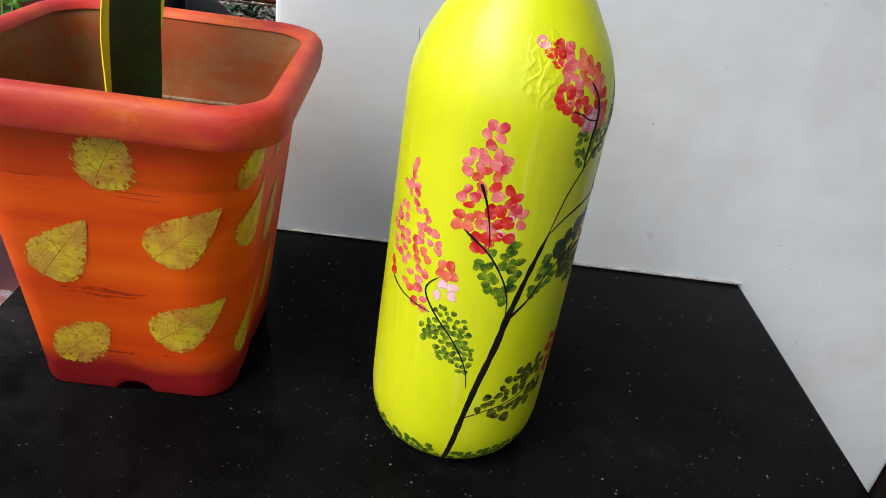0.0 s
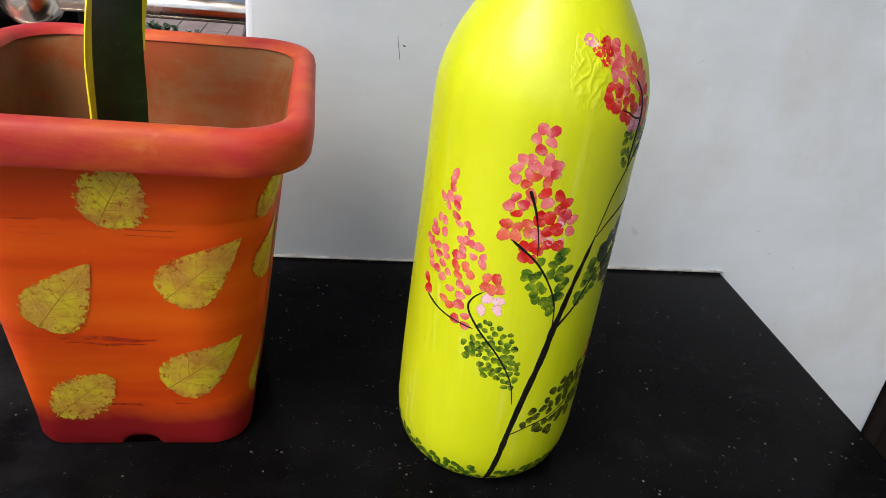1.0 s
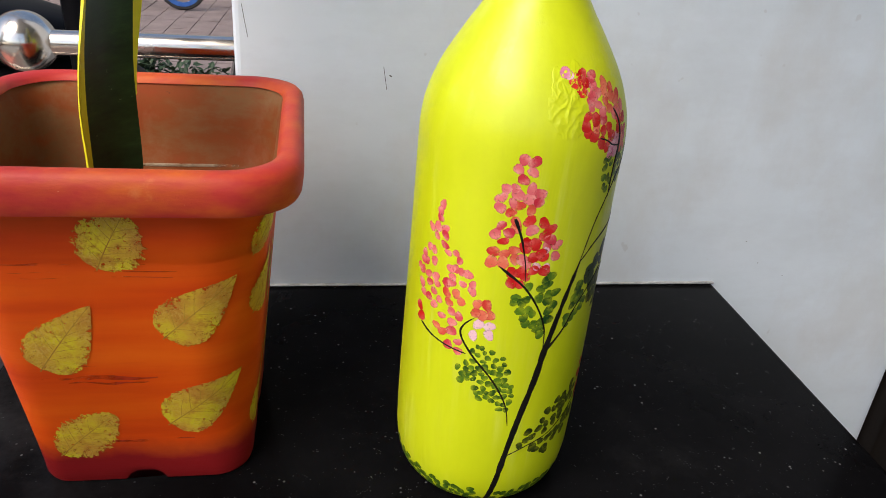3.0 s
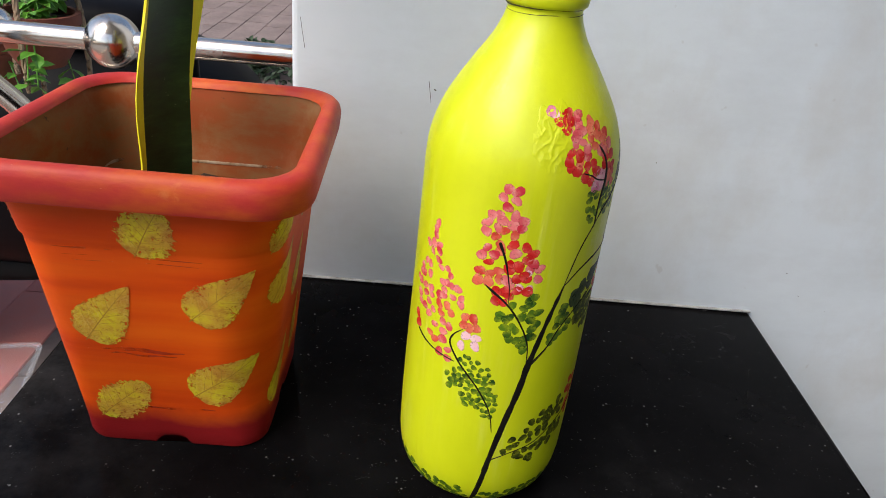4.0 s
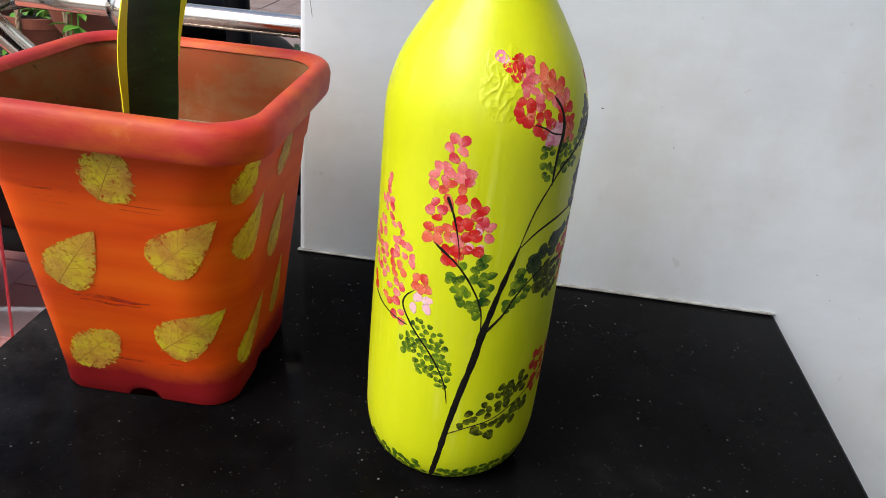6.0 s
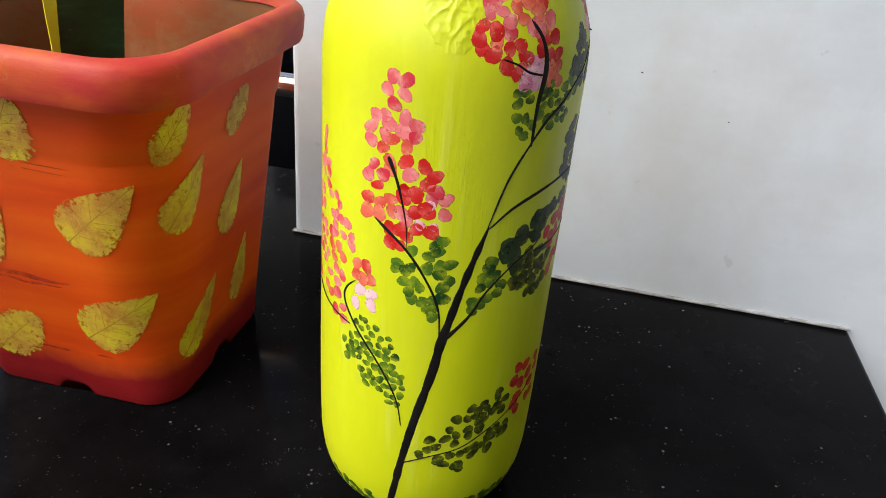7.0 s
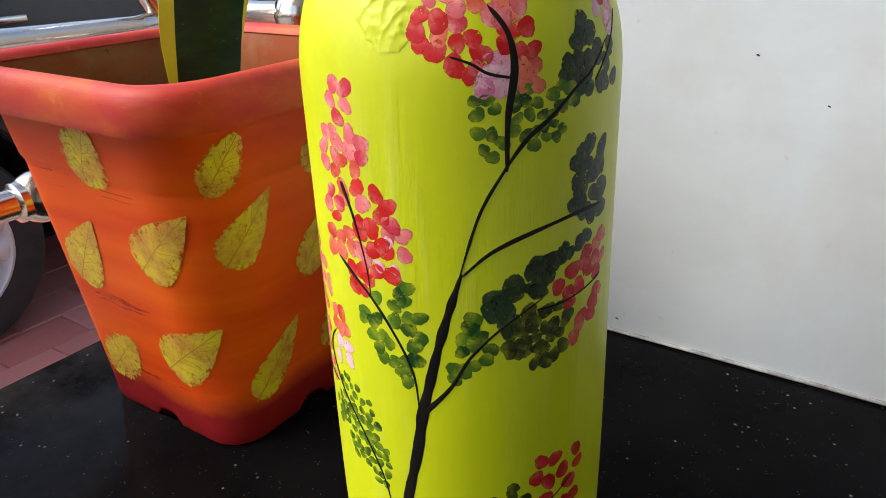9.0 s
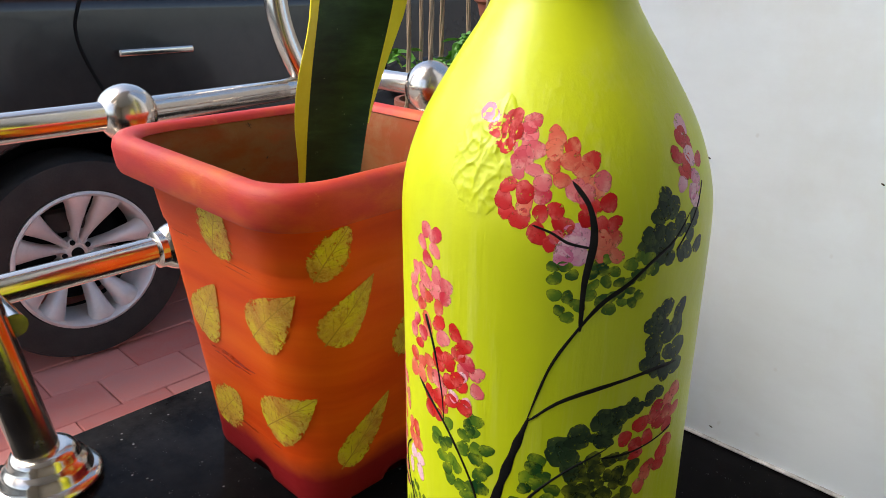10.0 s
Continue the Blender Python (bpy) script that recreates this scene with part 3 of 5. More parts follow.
brush("branch", 11, (0.001, 0.0006, None), (-33.3, 0.1523), (-22.2, 0.1524), (-7.8, 0.1545), (-1.0, 0.1562))
brush("branch", 20, (0.0008, 0.0005, None), (-10.4, 0.2197), (-1.0, 0.2285), (7.0, 0.2375))


def cluster(name, material, size, density, seed, *cells):
    """Each dab of a sprig is a part of its own; the grass at the foot is joined."""
    made = dabs(cells, size, density, seed, touch=0.74, bunch=name == "sprig")
    if name == "grass_tuft":
        joined = bmesh.new()
        for bm in made:
            me = bpy.data.meshes.new("dab")
            bm.to_mesh(me)
            joined.from_mesh(me)
            bm.free()
            bpy.data.meshes.remove(me)
        tagged(part(name, joined, material, bottle, "dabbed green grass"), kind="stuff")
        return
    for bm in made:
        part("leaf_dab", bm, material, bottle)


def strewn(name, material, size, seed, *spots):
    """Dabs set one by one on the bottle at (angle, height), in the order of painting."""
    rng = random.Random(seed)
    for i, (a, z) in enumerate(spots):
        part(name, dab(a, z, size * rng.uniform(0.88, 1.14), rng, 0.00008 + 0.000004 * (i % 9)), material, bottle)


strewn("petal_dab", PINK, 0.00298, 100, (-101.8, 0.2207), (-96.4, 0.2199), (-96.6, 0.2150), (-100.8, 0.2111), (-104.0, 0.2160), (-108.6, 0.2060), (-104.2, 0.2065), (-102.4, 0.2036), (-104.6, 0.1995), (-110.8, 0.2012), (-110.6, 0.1962), (-95.9, 0.2068), (-91.3, 0.2046), (-91.5, 0.2004), (-96.2, 0.2018), (-108.8, 0.1874), (-111.4, 0.1826), (-104.3, 0.1841), (-92.7, 0.1862), (-81.8, 0.1811), (-83.1, 0.1778), (-77.6, 0.1781), (-77.6, 0.1720), (-95.3, 0.1703), (-92.7, 0.1679))
strewn("petal_dab", RED, 0.00310, 140, (-94.7, 0.1910), (-87.0, 0.1900), (-82.5, 0.1868), (-85.3, 0.1833), (-106.8, 0.1794), (-94.5, 0.1798), (-89.8, 0.1790), (-95.1, 0.1768), (-85.8, 0.1739), (-89.9, 0.1716), (-84.5, 0.1727), (-100.2, 0.1631), (-95.4, 0.1637), (-88.6, 0.1648), (-82.6, 0.1645), (-99.8, 0.1573), (-95.5, 0.1569), (-92.8, 0.1611))
strewn("petal_dab", CORAL, 0.00298, 180, (-104.9, 0.1946), (-101.7, 0.1983), (-94.8, 0.1965), (-101.5, 0.1898), (-101.1, 0.1869), (-105.2, 0.1727), (-111.2, 0.1735), (-111.6, 0.1677), (-105.5, 0.1681), (-100.4, 0.1752), (-99.7, 0.1704))
strewn("petal_dab", PALE, 0.00221, 200, (-81.6, 0.1667), (-87.5, 0.1668), (-83.3, 0.1754))
strewn("petal_dab", PINK, 0.00257, 220, (-143.5, 0.1899), (-144.8, 0.1864), (-144.4, 0.1827), (-145.7, 0.1774), (-140.3, 0.1781), (-145.9, 0.1725), (-139.8, 0.1747), (-150.4, 0.1758), (-150.9, 0.1646), (-147.0, 0.1640), (-139.6, 0.1694), (-154.9, 0.1594), (-152.3, 0.1559), (-146.1, 0.1582), (-136.7, 0.1659), (-131.7, 0.1672), (-129.0, 0.1638), (-155.8, 0.1493), (-150.1, 0.1492), (-144.0, 0.1499), (-155.2, 0.1419), (-148.3, 0.1450), (-155.4, 0.1553), (-133.7, 0.1581), (-130.9, 0.1588), (-127.1, 0.1580), (-123.2, 0.1578), (-136.0, 0.1494), (-132.6, 0.1505), (-132.4, 0.1538), (-153.0, 0.1372), (-148.1, 0.1366), (-144.4, 0.1413), (-142.4, 0.1462), (-125.7, 0.1517), (-120.0, 0.1528), (-119.8, 0.1491), (-139.8, 0.1379), (-143.3, 0.1337), (-158.7, 0.1504))
strewn("petal_dab", CORAL, 0.00286, 270, (-135.1, 0.1439), (-129.1, 0.1452), (-125.6, 0.1416), (-133.0, 0.1389), (-140.1, 0.1225), (-135.5, 0.1204), (-116.0, 0.1427), (-110.8, 0.1431), (-116.3, 0.1376), (-112.4, 0.1368), (-108.4, 0.1374))
strewn("petal_dab", RED, 0.00286, 290, (-155.4, 0.1278), (-153.1, 0.1223))
strewn("petal_dab", PINK, 0.00286, 300, (-130.7, 0.1342), (-136.9, 0.1296), (-129.7, 0.1281), (-125.8, 0.1327), (-129.6, 0.1229), (-130.9, 0.1140), (-124.7, 0.1176), (-124.1, 0.1121))
strewn("petal_dab", PALE, 0.00322, 310, (-114.1, 0.1312), (-107.8, 0.1312), (-116.3, 0.1241), (-107.7, 0.1260))
strewn("petal_dab", RED, 0.00283, 700, (-70.9, 0.2569), (-74.7, 0.2551), (-76.7, 0.2534), (-72.9, 0.2515), (-71.5, 0.2497), (-69.7, 0.2539), (-69.4, 0.2395), (-63.7, 0.2380), (-70.5, 0.2356), (-69.2, 0.2324), (-64.6, 0.2308), (-58.2, 0.2328), (-53.5, 0.2337), (-51.0, 0.2298), (-59.1, 0.2271), (-54.6, 0.2247), (-42.6, 0.2356), (-43.7, 0.2320), (-36.7, 0.2359), (-34.8, 0.2303), (-39.0, 0.2293))
strewn("petal_dab", PINK, 0.00274, 740, (-63.8, 0.2558), (-65.1, 0.2536), (-66.3, 0.2504), (-61.6, 0.2491), (-66.8, 0.2463), (-64.9, 0.2476), (-66.7, 0.2438), (-58.1, 0.2409), (-58.2, 0.2377), (-61.2, 0.2439), (-38.5, 0.2417), (-47.5, 0.2394), (-52.9, 0.2264), (-44.2, 0.2382))
strewn("petal_dab", CORAL, 0.00283, 780, (-54.3, 0.2529), (-55.0, 0.2495), (-48.5, 0.2502), (-49.1, 0.2468), (-55.1, 0.2457), (-52.1, 0.2418), (-42.2, 0.2468), (-44.9, 0.2448), (-44.5, 0.2419), (-41.7, 0.2391), (-35.0, 0.2258), (-38.5, 0.2256), (-38.4, 0.2218), (-33.9, 0.2211), (-63.4, 0.2347))
strewn("petal_dab", PALE, 0.00330, 820, (-82.0, 0.2573), (-47.9, 0.2273), (-45.1, 0.2269), (-49.7, 0.2234), (-46.3, 0.2214), (-50.6, 0.2213), (-47.7, 0.2242))
strewn("petal_dab", RED, 0.00298, 840, (-6.7, 0.2463), (-1.0, 0.2508), (1.7, 0.2482), (7.3, 0.2435), (-2.3, 0.2438), (-3.2, 0.2416))
strewn("petal_dab", PALE, 0.00298, 860, (-6.1, 0.2385), (1.2, 0.2537), (2.8, 0.2378), (0.4, 0.2333), (2.4, 0.2394), (1.4, 0.2454), (-0.5, 0.2356))
strewn("petal_dab", RED, 0.00320, 880, (-17.9, 0.1623), (-24.4, 0.1583), (-19.4, 0.1546), (-14.3, 0.1561), (-10.8, 0.1660), (-8.9, 0.1609), (-3.8, 0.1579), (-5.0, 0.1470), (-6.5, 0.1428), (-19.6, 0.1518))
strewn("petal_dab", CORAL, 0.00298, 900, (-4.2, 0.1674), (-0.9, 0.1698), (-12.4, 0.1442), (-4.8, 0.1630), (-16.2, 0.1377), (-11.9, 0.1638), (0.2, 0.1619), (-2.5, 0.1507), (-13.3, 0.1417))
strewn("petal_dab", RED, 0.00329, 920, (-30.1, 0.0920), (-23.9, 0.0913), (-32.3, 0.0854), (-26.8, 0.0821), (-20.0, 0.0845), (-12.6, 0.0903), (-11.4, 0.0841), (-28.2, 0.0746), (-30.3, 0.0713), (-27.4, 0.0668), (-17.4, 0.0775), (-17.8, 0.0693), (-13.4, 0.0699), (-15.8, 0.0777))
strewn("leaf_dab", LEAFY, 0.00273, 940, (-89.7, 0.1557), (-79.2, 0.1612), (-77.3, 0.1610), (-80.4, 0.1581), (-82.7, 0.1541), (-79.0, 0.1564), (-95.5, 0.1490), (-96.3, 0.1469), (-92.3, 0.1465), (-90.3, 0.1481), (-92.4, 0.1416), (-77.4, 0.1501), (-73.4, 0.1513), (-77.6, 0.1464), (-73.4, 0.1439), (-75.9, 0.1408), (-85.6, 0.1399), (-90.1, 0.1375), (-88.8, 0.1344), (-75.6, 0.1357), (-79.6, 0.1346), (-84.1, 0.1336), (-80.6, 0.1304), (-79.2, 0.1271), (-83.0, 0.1488), (-87.7, 0.1422))
strewn("leaf_dab", LEAFY, 0.00273, 970, (-55.3, 0.1516), (-56.4, 0.1486), (-52.9, 0.1454), (-58.7, 0.1446), (-55.3, 0.1425), (-59.3, 0.1403), (-51.1, 0.1372), (-55.6, 0.1351), (-62.0, 0.1337), (-58.5, 0.1331), (-62.0, 0.1304), (-49.7, 0.1408))
strewn("leaf_dab", DARKLEAF, 0.00363, 990, (-47.9, 0.1585), (-48.8, 0.1540), (-44.6, 0.1535), (-43.5, 0.1498), (-41.3, 0.1621), (-42.0, 0.1591), (-46.3, 0.1563), (-34.4, 0.1661), (-32.6, 0.1675), (-27.2, 0.1676), (-33.8, 0.1605), (-31.3, 0.1620), (-28.8, 0.1635), (-32.8, 0.1586), (-43.3, 0.1474))
strewn("leaf_dab", DARKLEAF, 0.00256, 1010, (-21.6, 0.1704), (-22.0, 0.1680), (-19.4, 0.1687), (-14.7, 0.1709), (-10.8, 0.1724), (-22.9, 0.1693))
strewn("leaf_dab", DARKLEAF, 0.00298, 1020, (-15.5, 0.2366), (-15.4, 0.2340), (-12.3, 0.2329), (-18.9, 0.2308), (-16.6, 0.2321), (-22.7, 0.2258), (-18.1, 0.2264), (-18.3, 0.2225), (-13.6, 0.2257), (-13.8, 0.2218), (-23.6, 0.2226), (-20.2, 0.2244), (-13.6, 0.2183), (-4.5, 0.2188), (-0.7, 0.2282), (-3.6, 0.2239), (2.2, 0.2191), (-8.6, 0.2288), (-9.0, 0.2260), (-7.4, 0.2183), (-17.7, 0.2190))
strewn("leaf_dab", DARKLEAF, 0.00351, 1050, (-11.5, 0.2017), (-14.9, 0.1989), (-16.6, 0.1968), (-13.1, 0.1960), (-16.2, 0.1909), (-15.4, 0.1875), (-18.1, 0.1835), (-14.9, 0.1840), (-8.7, 0.1924), (-7.7, 0.1854), (-2.7, 0.1864), (-9.3, 0.1790), (-5.2, 0.1944), (-13.3, 0.1810), (-3.0, 0.1796), (-4.1, 0.1994))
strewn("leaf_dab", OLIVE, 0.00255, 1080, (-63.2, 0.0731), (-75.3, 0.0616), (-75.7, 0.0558), (-72.1, 0.0574), (-79.8, 0.0526), (-66.2, 0.0673), (-67.9, 0.0621), (-62.7, 0.0637), (-63.0, 0.0589), (-57.9, 0.0725), (-56.1, 0.0781), (-56.9, 0.0663), (-56.4, 0.0626), (-52.4, 0.0764), (-49.7, 0.0793), (-47.8, 0.0763), (-53.5, 0.0731), (-50.2, 0.0729), (-48.5, 0.0699), (-52.1, 0.0692), (-50.8, 0.0652), (-41.6, 0.0842), (-42.3, 0.0809), (-37.0, 0.0781), (-41.9, 0.0757), (-38.7, 0.0722), (-44.7, 0.0734))
strewn("leaf_dab", OLIVE, 0.00255, 1110, (-52.9, 0.0553), (-51.5, 0.0520), (-48.7, 0.0545), (-53.5, 0.0501), (-45.3, 0.0506), (-43.9, 0.0519), (-56.1, 0.0537), (-59.4, 0.0522), (-70.4, 0.0485), (-67.7, 0.0467), (-70.4, 0.0503), (-64.7, 0.0517), (-61.8, 0.0443), (-60.1, 0.0453), (-59.6, 0.0425), (-44.5, 0.0608), (-40.6, 0.0628), (-45.2, 0.0577), (-37.0, 0.0570), (-34.2, 0.0624), (-34.3, 0.0581), (-38.3, 0.0598), (-42.2, 0.0578))
strewn("leaf_dab", OLIVE, 0.00269, 1140, (-36.0, 0.1521), (-36.7, 0.1500), (-30.5, 0.1507), (-28.2, 0.1518), (-24.3, 0.1515), (-19.7, 0.1472), (-20.9, 0.1455), (-40.2, 0.1481), (-43.0, 0.1453), (-39.2, 0.1459), (-43.5, 0.1407), (-39.5, 0.1405), (-37.0, 0.1387), (-42.5, 0.1384), (-33.1, 0.1432), (-29.7, 0.1451), (-27.1, 0.1418), (-30.8, 0.1385), (-25.6, 0.1343), (-30.6, 0.1343), (-21.6, 0.1366), (-26.0, 0.1456), (-33.8, 0.1330), (-29.4, 0.1326), (-40.0, 0.1379), (-34.6, 0.1477), (-23.3, 0.1420), (-36.6, 0.1421), (-32.6, 0.1383))
cluster("sprig", LEAFY, 0.0020, 1.0, 113, (-114.1, 0.1022, 10.3, 0.0078), (-110.4, 0.1135, 5.7, 0.0051), (-101.6, 0.1044, 7.0, 0.0105), (-103.1, 0.0916, 9.1, 0.0080), (-94.5, 0.0867, 5.1, 0.0092))
cluster("sprig", LEAFY, 0.0023, 1.6, 117, (-51.2, 0.2169, 5.0, 0.0031), (-49.9, 0.2094, 3.3, 0.0021), (-47.9, 0.2049, 4.6, 0.0027), (-38.3, 0.2162, 4.8, 0.0052), (-33.0, 0.2090, 8.3, 0.0045), (-39.7, 0.2110, 3.8, 0.0035), (-24.8, 0.2168, 5.9, 0.0035))
cluster("grass_tuft", GRASS, 0.0025, 4.8, 130, *[(a, 0.0100 + 0.0022 * math.sin(a), 9.0, 0.0105) for a in range(-200, 20, 13) if abs(a + 97) > 5])

# the moulded emblem of the old glass under the paint
emblem = bmesh.new()
prev = None
for i in range(71):
    row = []
    for j in range(71):
        f, g = i / 70, j / 70
        row.append(emblem.verts.new(on_bottle(-94 + 28 * f, 0.2300 + 0.033 * g, 0.00003 if emblem_height(-94 + 28 * f, 0.2300 + 0.033 * g) > 0.00003 else -0.0001)))
    if prev:
        for j in (k for k in range(70) if emblem_height(-94 + 0.4 * i, 0.2300 + 0.033 * k / 70) > 0.00001):
            emblem.faces.new((prev[j], prev[j + 1], row[j + 1], row[j]))
    prev = row
part("emblem", emblem, YELLOW, bottle, "raised moulded emblem painted over")
for z in (0.2965, 0.2995, 0.3145):
    seam, r_neck = bmesh.new(), bottle_radius(z)
    turned(seam, [(r_neck - 0.0002, -0.0004), (r_neck + 0.0002, 0.0), (r_neck - 0.0002, 0.0004)], (BX + LEAN_X * (z - 0.12), BY + LEAN_Y * z, z), n=64, caps=(False, False))
    for v in seam.verts:
        v.co.z += 0.0009 * noise.noise(v.co * 60)
    part("neck_line", seam, WORN_INK, bottle, "broken dark line round the neck")

# ---- the painted pot ----
PX, PY = -0.1545, 0.4075


def square_ring(half, corner, z, n=10, cx=PX, cy=PY, near=None):
    """A rounded square; near is the radius of its corner towards the bottle."""
    pts, plain = [], corner
    for q in range(4):
        for k in range(n + 1):
            a = math.pi / 2 * (q + k / n)
            corner = near if near and q == 3 else plain
            sx, sy = ((1, 1), (-1, 1), (-1, -1), (1, -1))[q]
            pts.append(Vector((cx + sx * (half - corner) + corner * math.cos(a), cy + sy * (half - corner) + corner * math.sin(a), z)))
    return pts


def pot_half(z):
    return float(np.interp(z, [0.0, 0.020, 0.150, 0.162, 0.190], [0.0590, 0.0602, 0.0737, 0.0762, 0.0800]))


def pot_corner(z, near=False):
    """The corner's radius; the one next to the bottle is much rounder."""
    return float(np.interp(z, [0.0, 0.012, 0.045], [0.020, 0.023, 0.035])) if near else 0.0165 + 0.035 * z


def pot_face(u, z, side, lift=0.0006):
    """A point of a face of the pot: u across it, side 0 front, 1 right, 2 back, 3 left; past the edge it runs round the corner."""
    h, c = pot_half(z) + lift, pot_corner(z, u > 0)
    a, flat, arc = u, h - c, c * math.pi / 2
    turn = 0.0
    x, y = a, -h
    if abs(a) > flat:
        s = 1 if a > 0 else -1
        over = min(abs(a) - flat, arc)
        th = over / c
        x, y = s * (flat + c * math.sin(th)), -(flat + c * math.cos(th))
        rest = abs(a) - flat - over
        if rest > 0:
            x, y = s * h, -flat + rest
    q = Matrix.Rotation(side * math.pi / 2, 2)
    v = q @ Vector((x, y))
    return Vector((PX + v.x, PY + v.y, z))


pot = thing("flower_pot", "orange painted square planter with yellow leaf prints and red rim", "flower pot", (PX, PY, 0))
bm = bmesh.new()
rows = [square_ring(pot_half(z) + d, pot_corner(z), z, 14, PX, PY, pot_corner(z, True)) for z, d in ((0.0004, -0.0018), (0.001, -0.0008), (0.004, 0), (0.012, 0), (0.021, 0.0002), (0.05, 0), (0.08, 0), (0.115, 0), (0.148, 0), (0.1505, -0.0002), (0.1535, -0.0004), (0.157, 0.0003), (0.172, 0), (0.189, 0))]
cuts = [[] for _ in rows]
for i in range(len(rows[0])):
    a, b = rows[0][i], rows[0][(i + 1) % len(rows[0])]
    steps = 24 if (a - b).length > 0.03 else 1
    for row, cut in zip(rows, cuts):
        a, b = row[i], row[(i + 1) % len(row)]
        cut.extend(a.lerp(b, k / steps) for k in range(steps))
for k, cut in enumerate(cuts[:4]):
    for p in cut:
        off = min(abs(p.x - PX), abs(p.y - PY))
        p.z += (0.0065, 0.0062, 0.0045, 0.001)[k] * max(0.0, 1 - (off / 0.011) ** 4)
loft(bm, cuts, (True, False))
part("pot_body", bm, ORANGE, pot)
bm = bmesh.new()
RIMS = [(0.1890, 0.0790), (0.1852, 0.0830), (0.1846, 0.0885), (0.1854, 0.0910), (0.1878, 0.0921), (0.1930, 0.0928), (0.1990, 0.0932), (0.2030, 0.0922), (0.2056, 0.0899), (0.2063, 0.0868), (0.2055, 0.0832), (0.2038, 0.0812), (0.2012, 0.0800), (0.2006, 0.0812)]
loft(bm, [square_ring(h, 0.027 + (h - 0.08) * 0.5, z, 14, PX - 0.0012, PY - 0.0015) for z, h in RIMS], (False, False))
for v in bm.verts:
    v.co.x += (v.co.x - PX) * 0.030 * (PY - v.co.y) / 0.09
    v.co.z += 0.0006 * noise.noise(v.co * 30)
    v.co.y += 0.0007 * noise.noise(v.co * 22 + Vector((5, 0, 0)))
part("rim", bm, RIM, pot, "thick rounded red-orange rim")
bm = bmesh.new()
loft(bm, [square_ring(h, 0.0255, z, 12, PX, PY, 0.0255 if z > 0.19 else 0.037) for z, h in ((0.2028, 0.0816), (0.2000, 0.0806), (0.1960, 0.0788), (0.1860, 0.0762), (0.1700, 0.0738), (0.1535, 0.0715), (0.1500, 0.0694), (0.120, 0.0668), (0.085, 0.0630))], (False, False))
for v in bm.verts:
    f = max(0.0, (v.co.z - 0.15) / 0.05)
    v.co.x += (v.co.x - PX) * 0.030 * (PY - v.co.y) / 0.09 * f - 0.0012 * f
    v.co.y -= 0.0015 * f
part("inside_wall", bm, CLAY, pot, "earth-stained inner wall")
bm = bmesh.new()
rings = []
for z, h in ((0.1496, 0.0690), (0.1503, 0.0688), (0.1512, 0.0693)):
    ring = square_ring(h, 0.0245, z, 12, PX, PY, 0.037)
    rings.append([p + Vector((0, 0, 0.0012 * noise.noise(p * 35) + (z - 0.1503) * 1.3 * noise.noise(p * 90))) for p in ring])
loft(bm, rings, (False, False))
part("lime_line", bm, LIME, pot, "pale dried water line")

soil = bmesh.new()
bmesh.ops.create_grid(soil, x_segments=36, y_segments=36, size=0.0645, matrix=Matrix.Translation((PX, PY, 0.139)))
for v in soil.verts:
    off = Vector((max(0.0, abs(v.co.x - PX) - 0.0295), max(0.0, abs(v.co.y - PY) - 0.0295)))
    if off.length > 0.035:
        off *= 1 - 0.035 / off.length
        v.co.x -= math.copysign(off.x, v.co.x - PX)
        v.co.y -= math.copysign(off.y, v.co.y - PY)
    v.co.z += 0.013 * noise.noise(v.co * 32) + 0.004 * noise.noise(v.co * 220)
part("soil", soil, SOIL, pot, "dark potting soil")


def leaf_shape(f, blunt):
    """Half the leaf's breadth at f of its length, from stalk to tip."""
    return math.sin(math.pi * f ** 0.85) ** 0.6 if blunt else 1.06 * math.sin(math.pi * f ** 0.60) ** 0.72 * (1 - f) ** 0.22


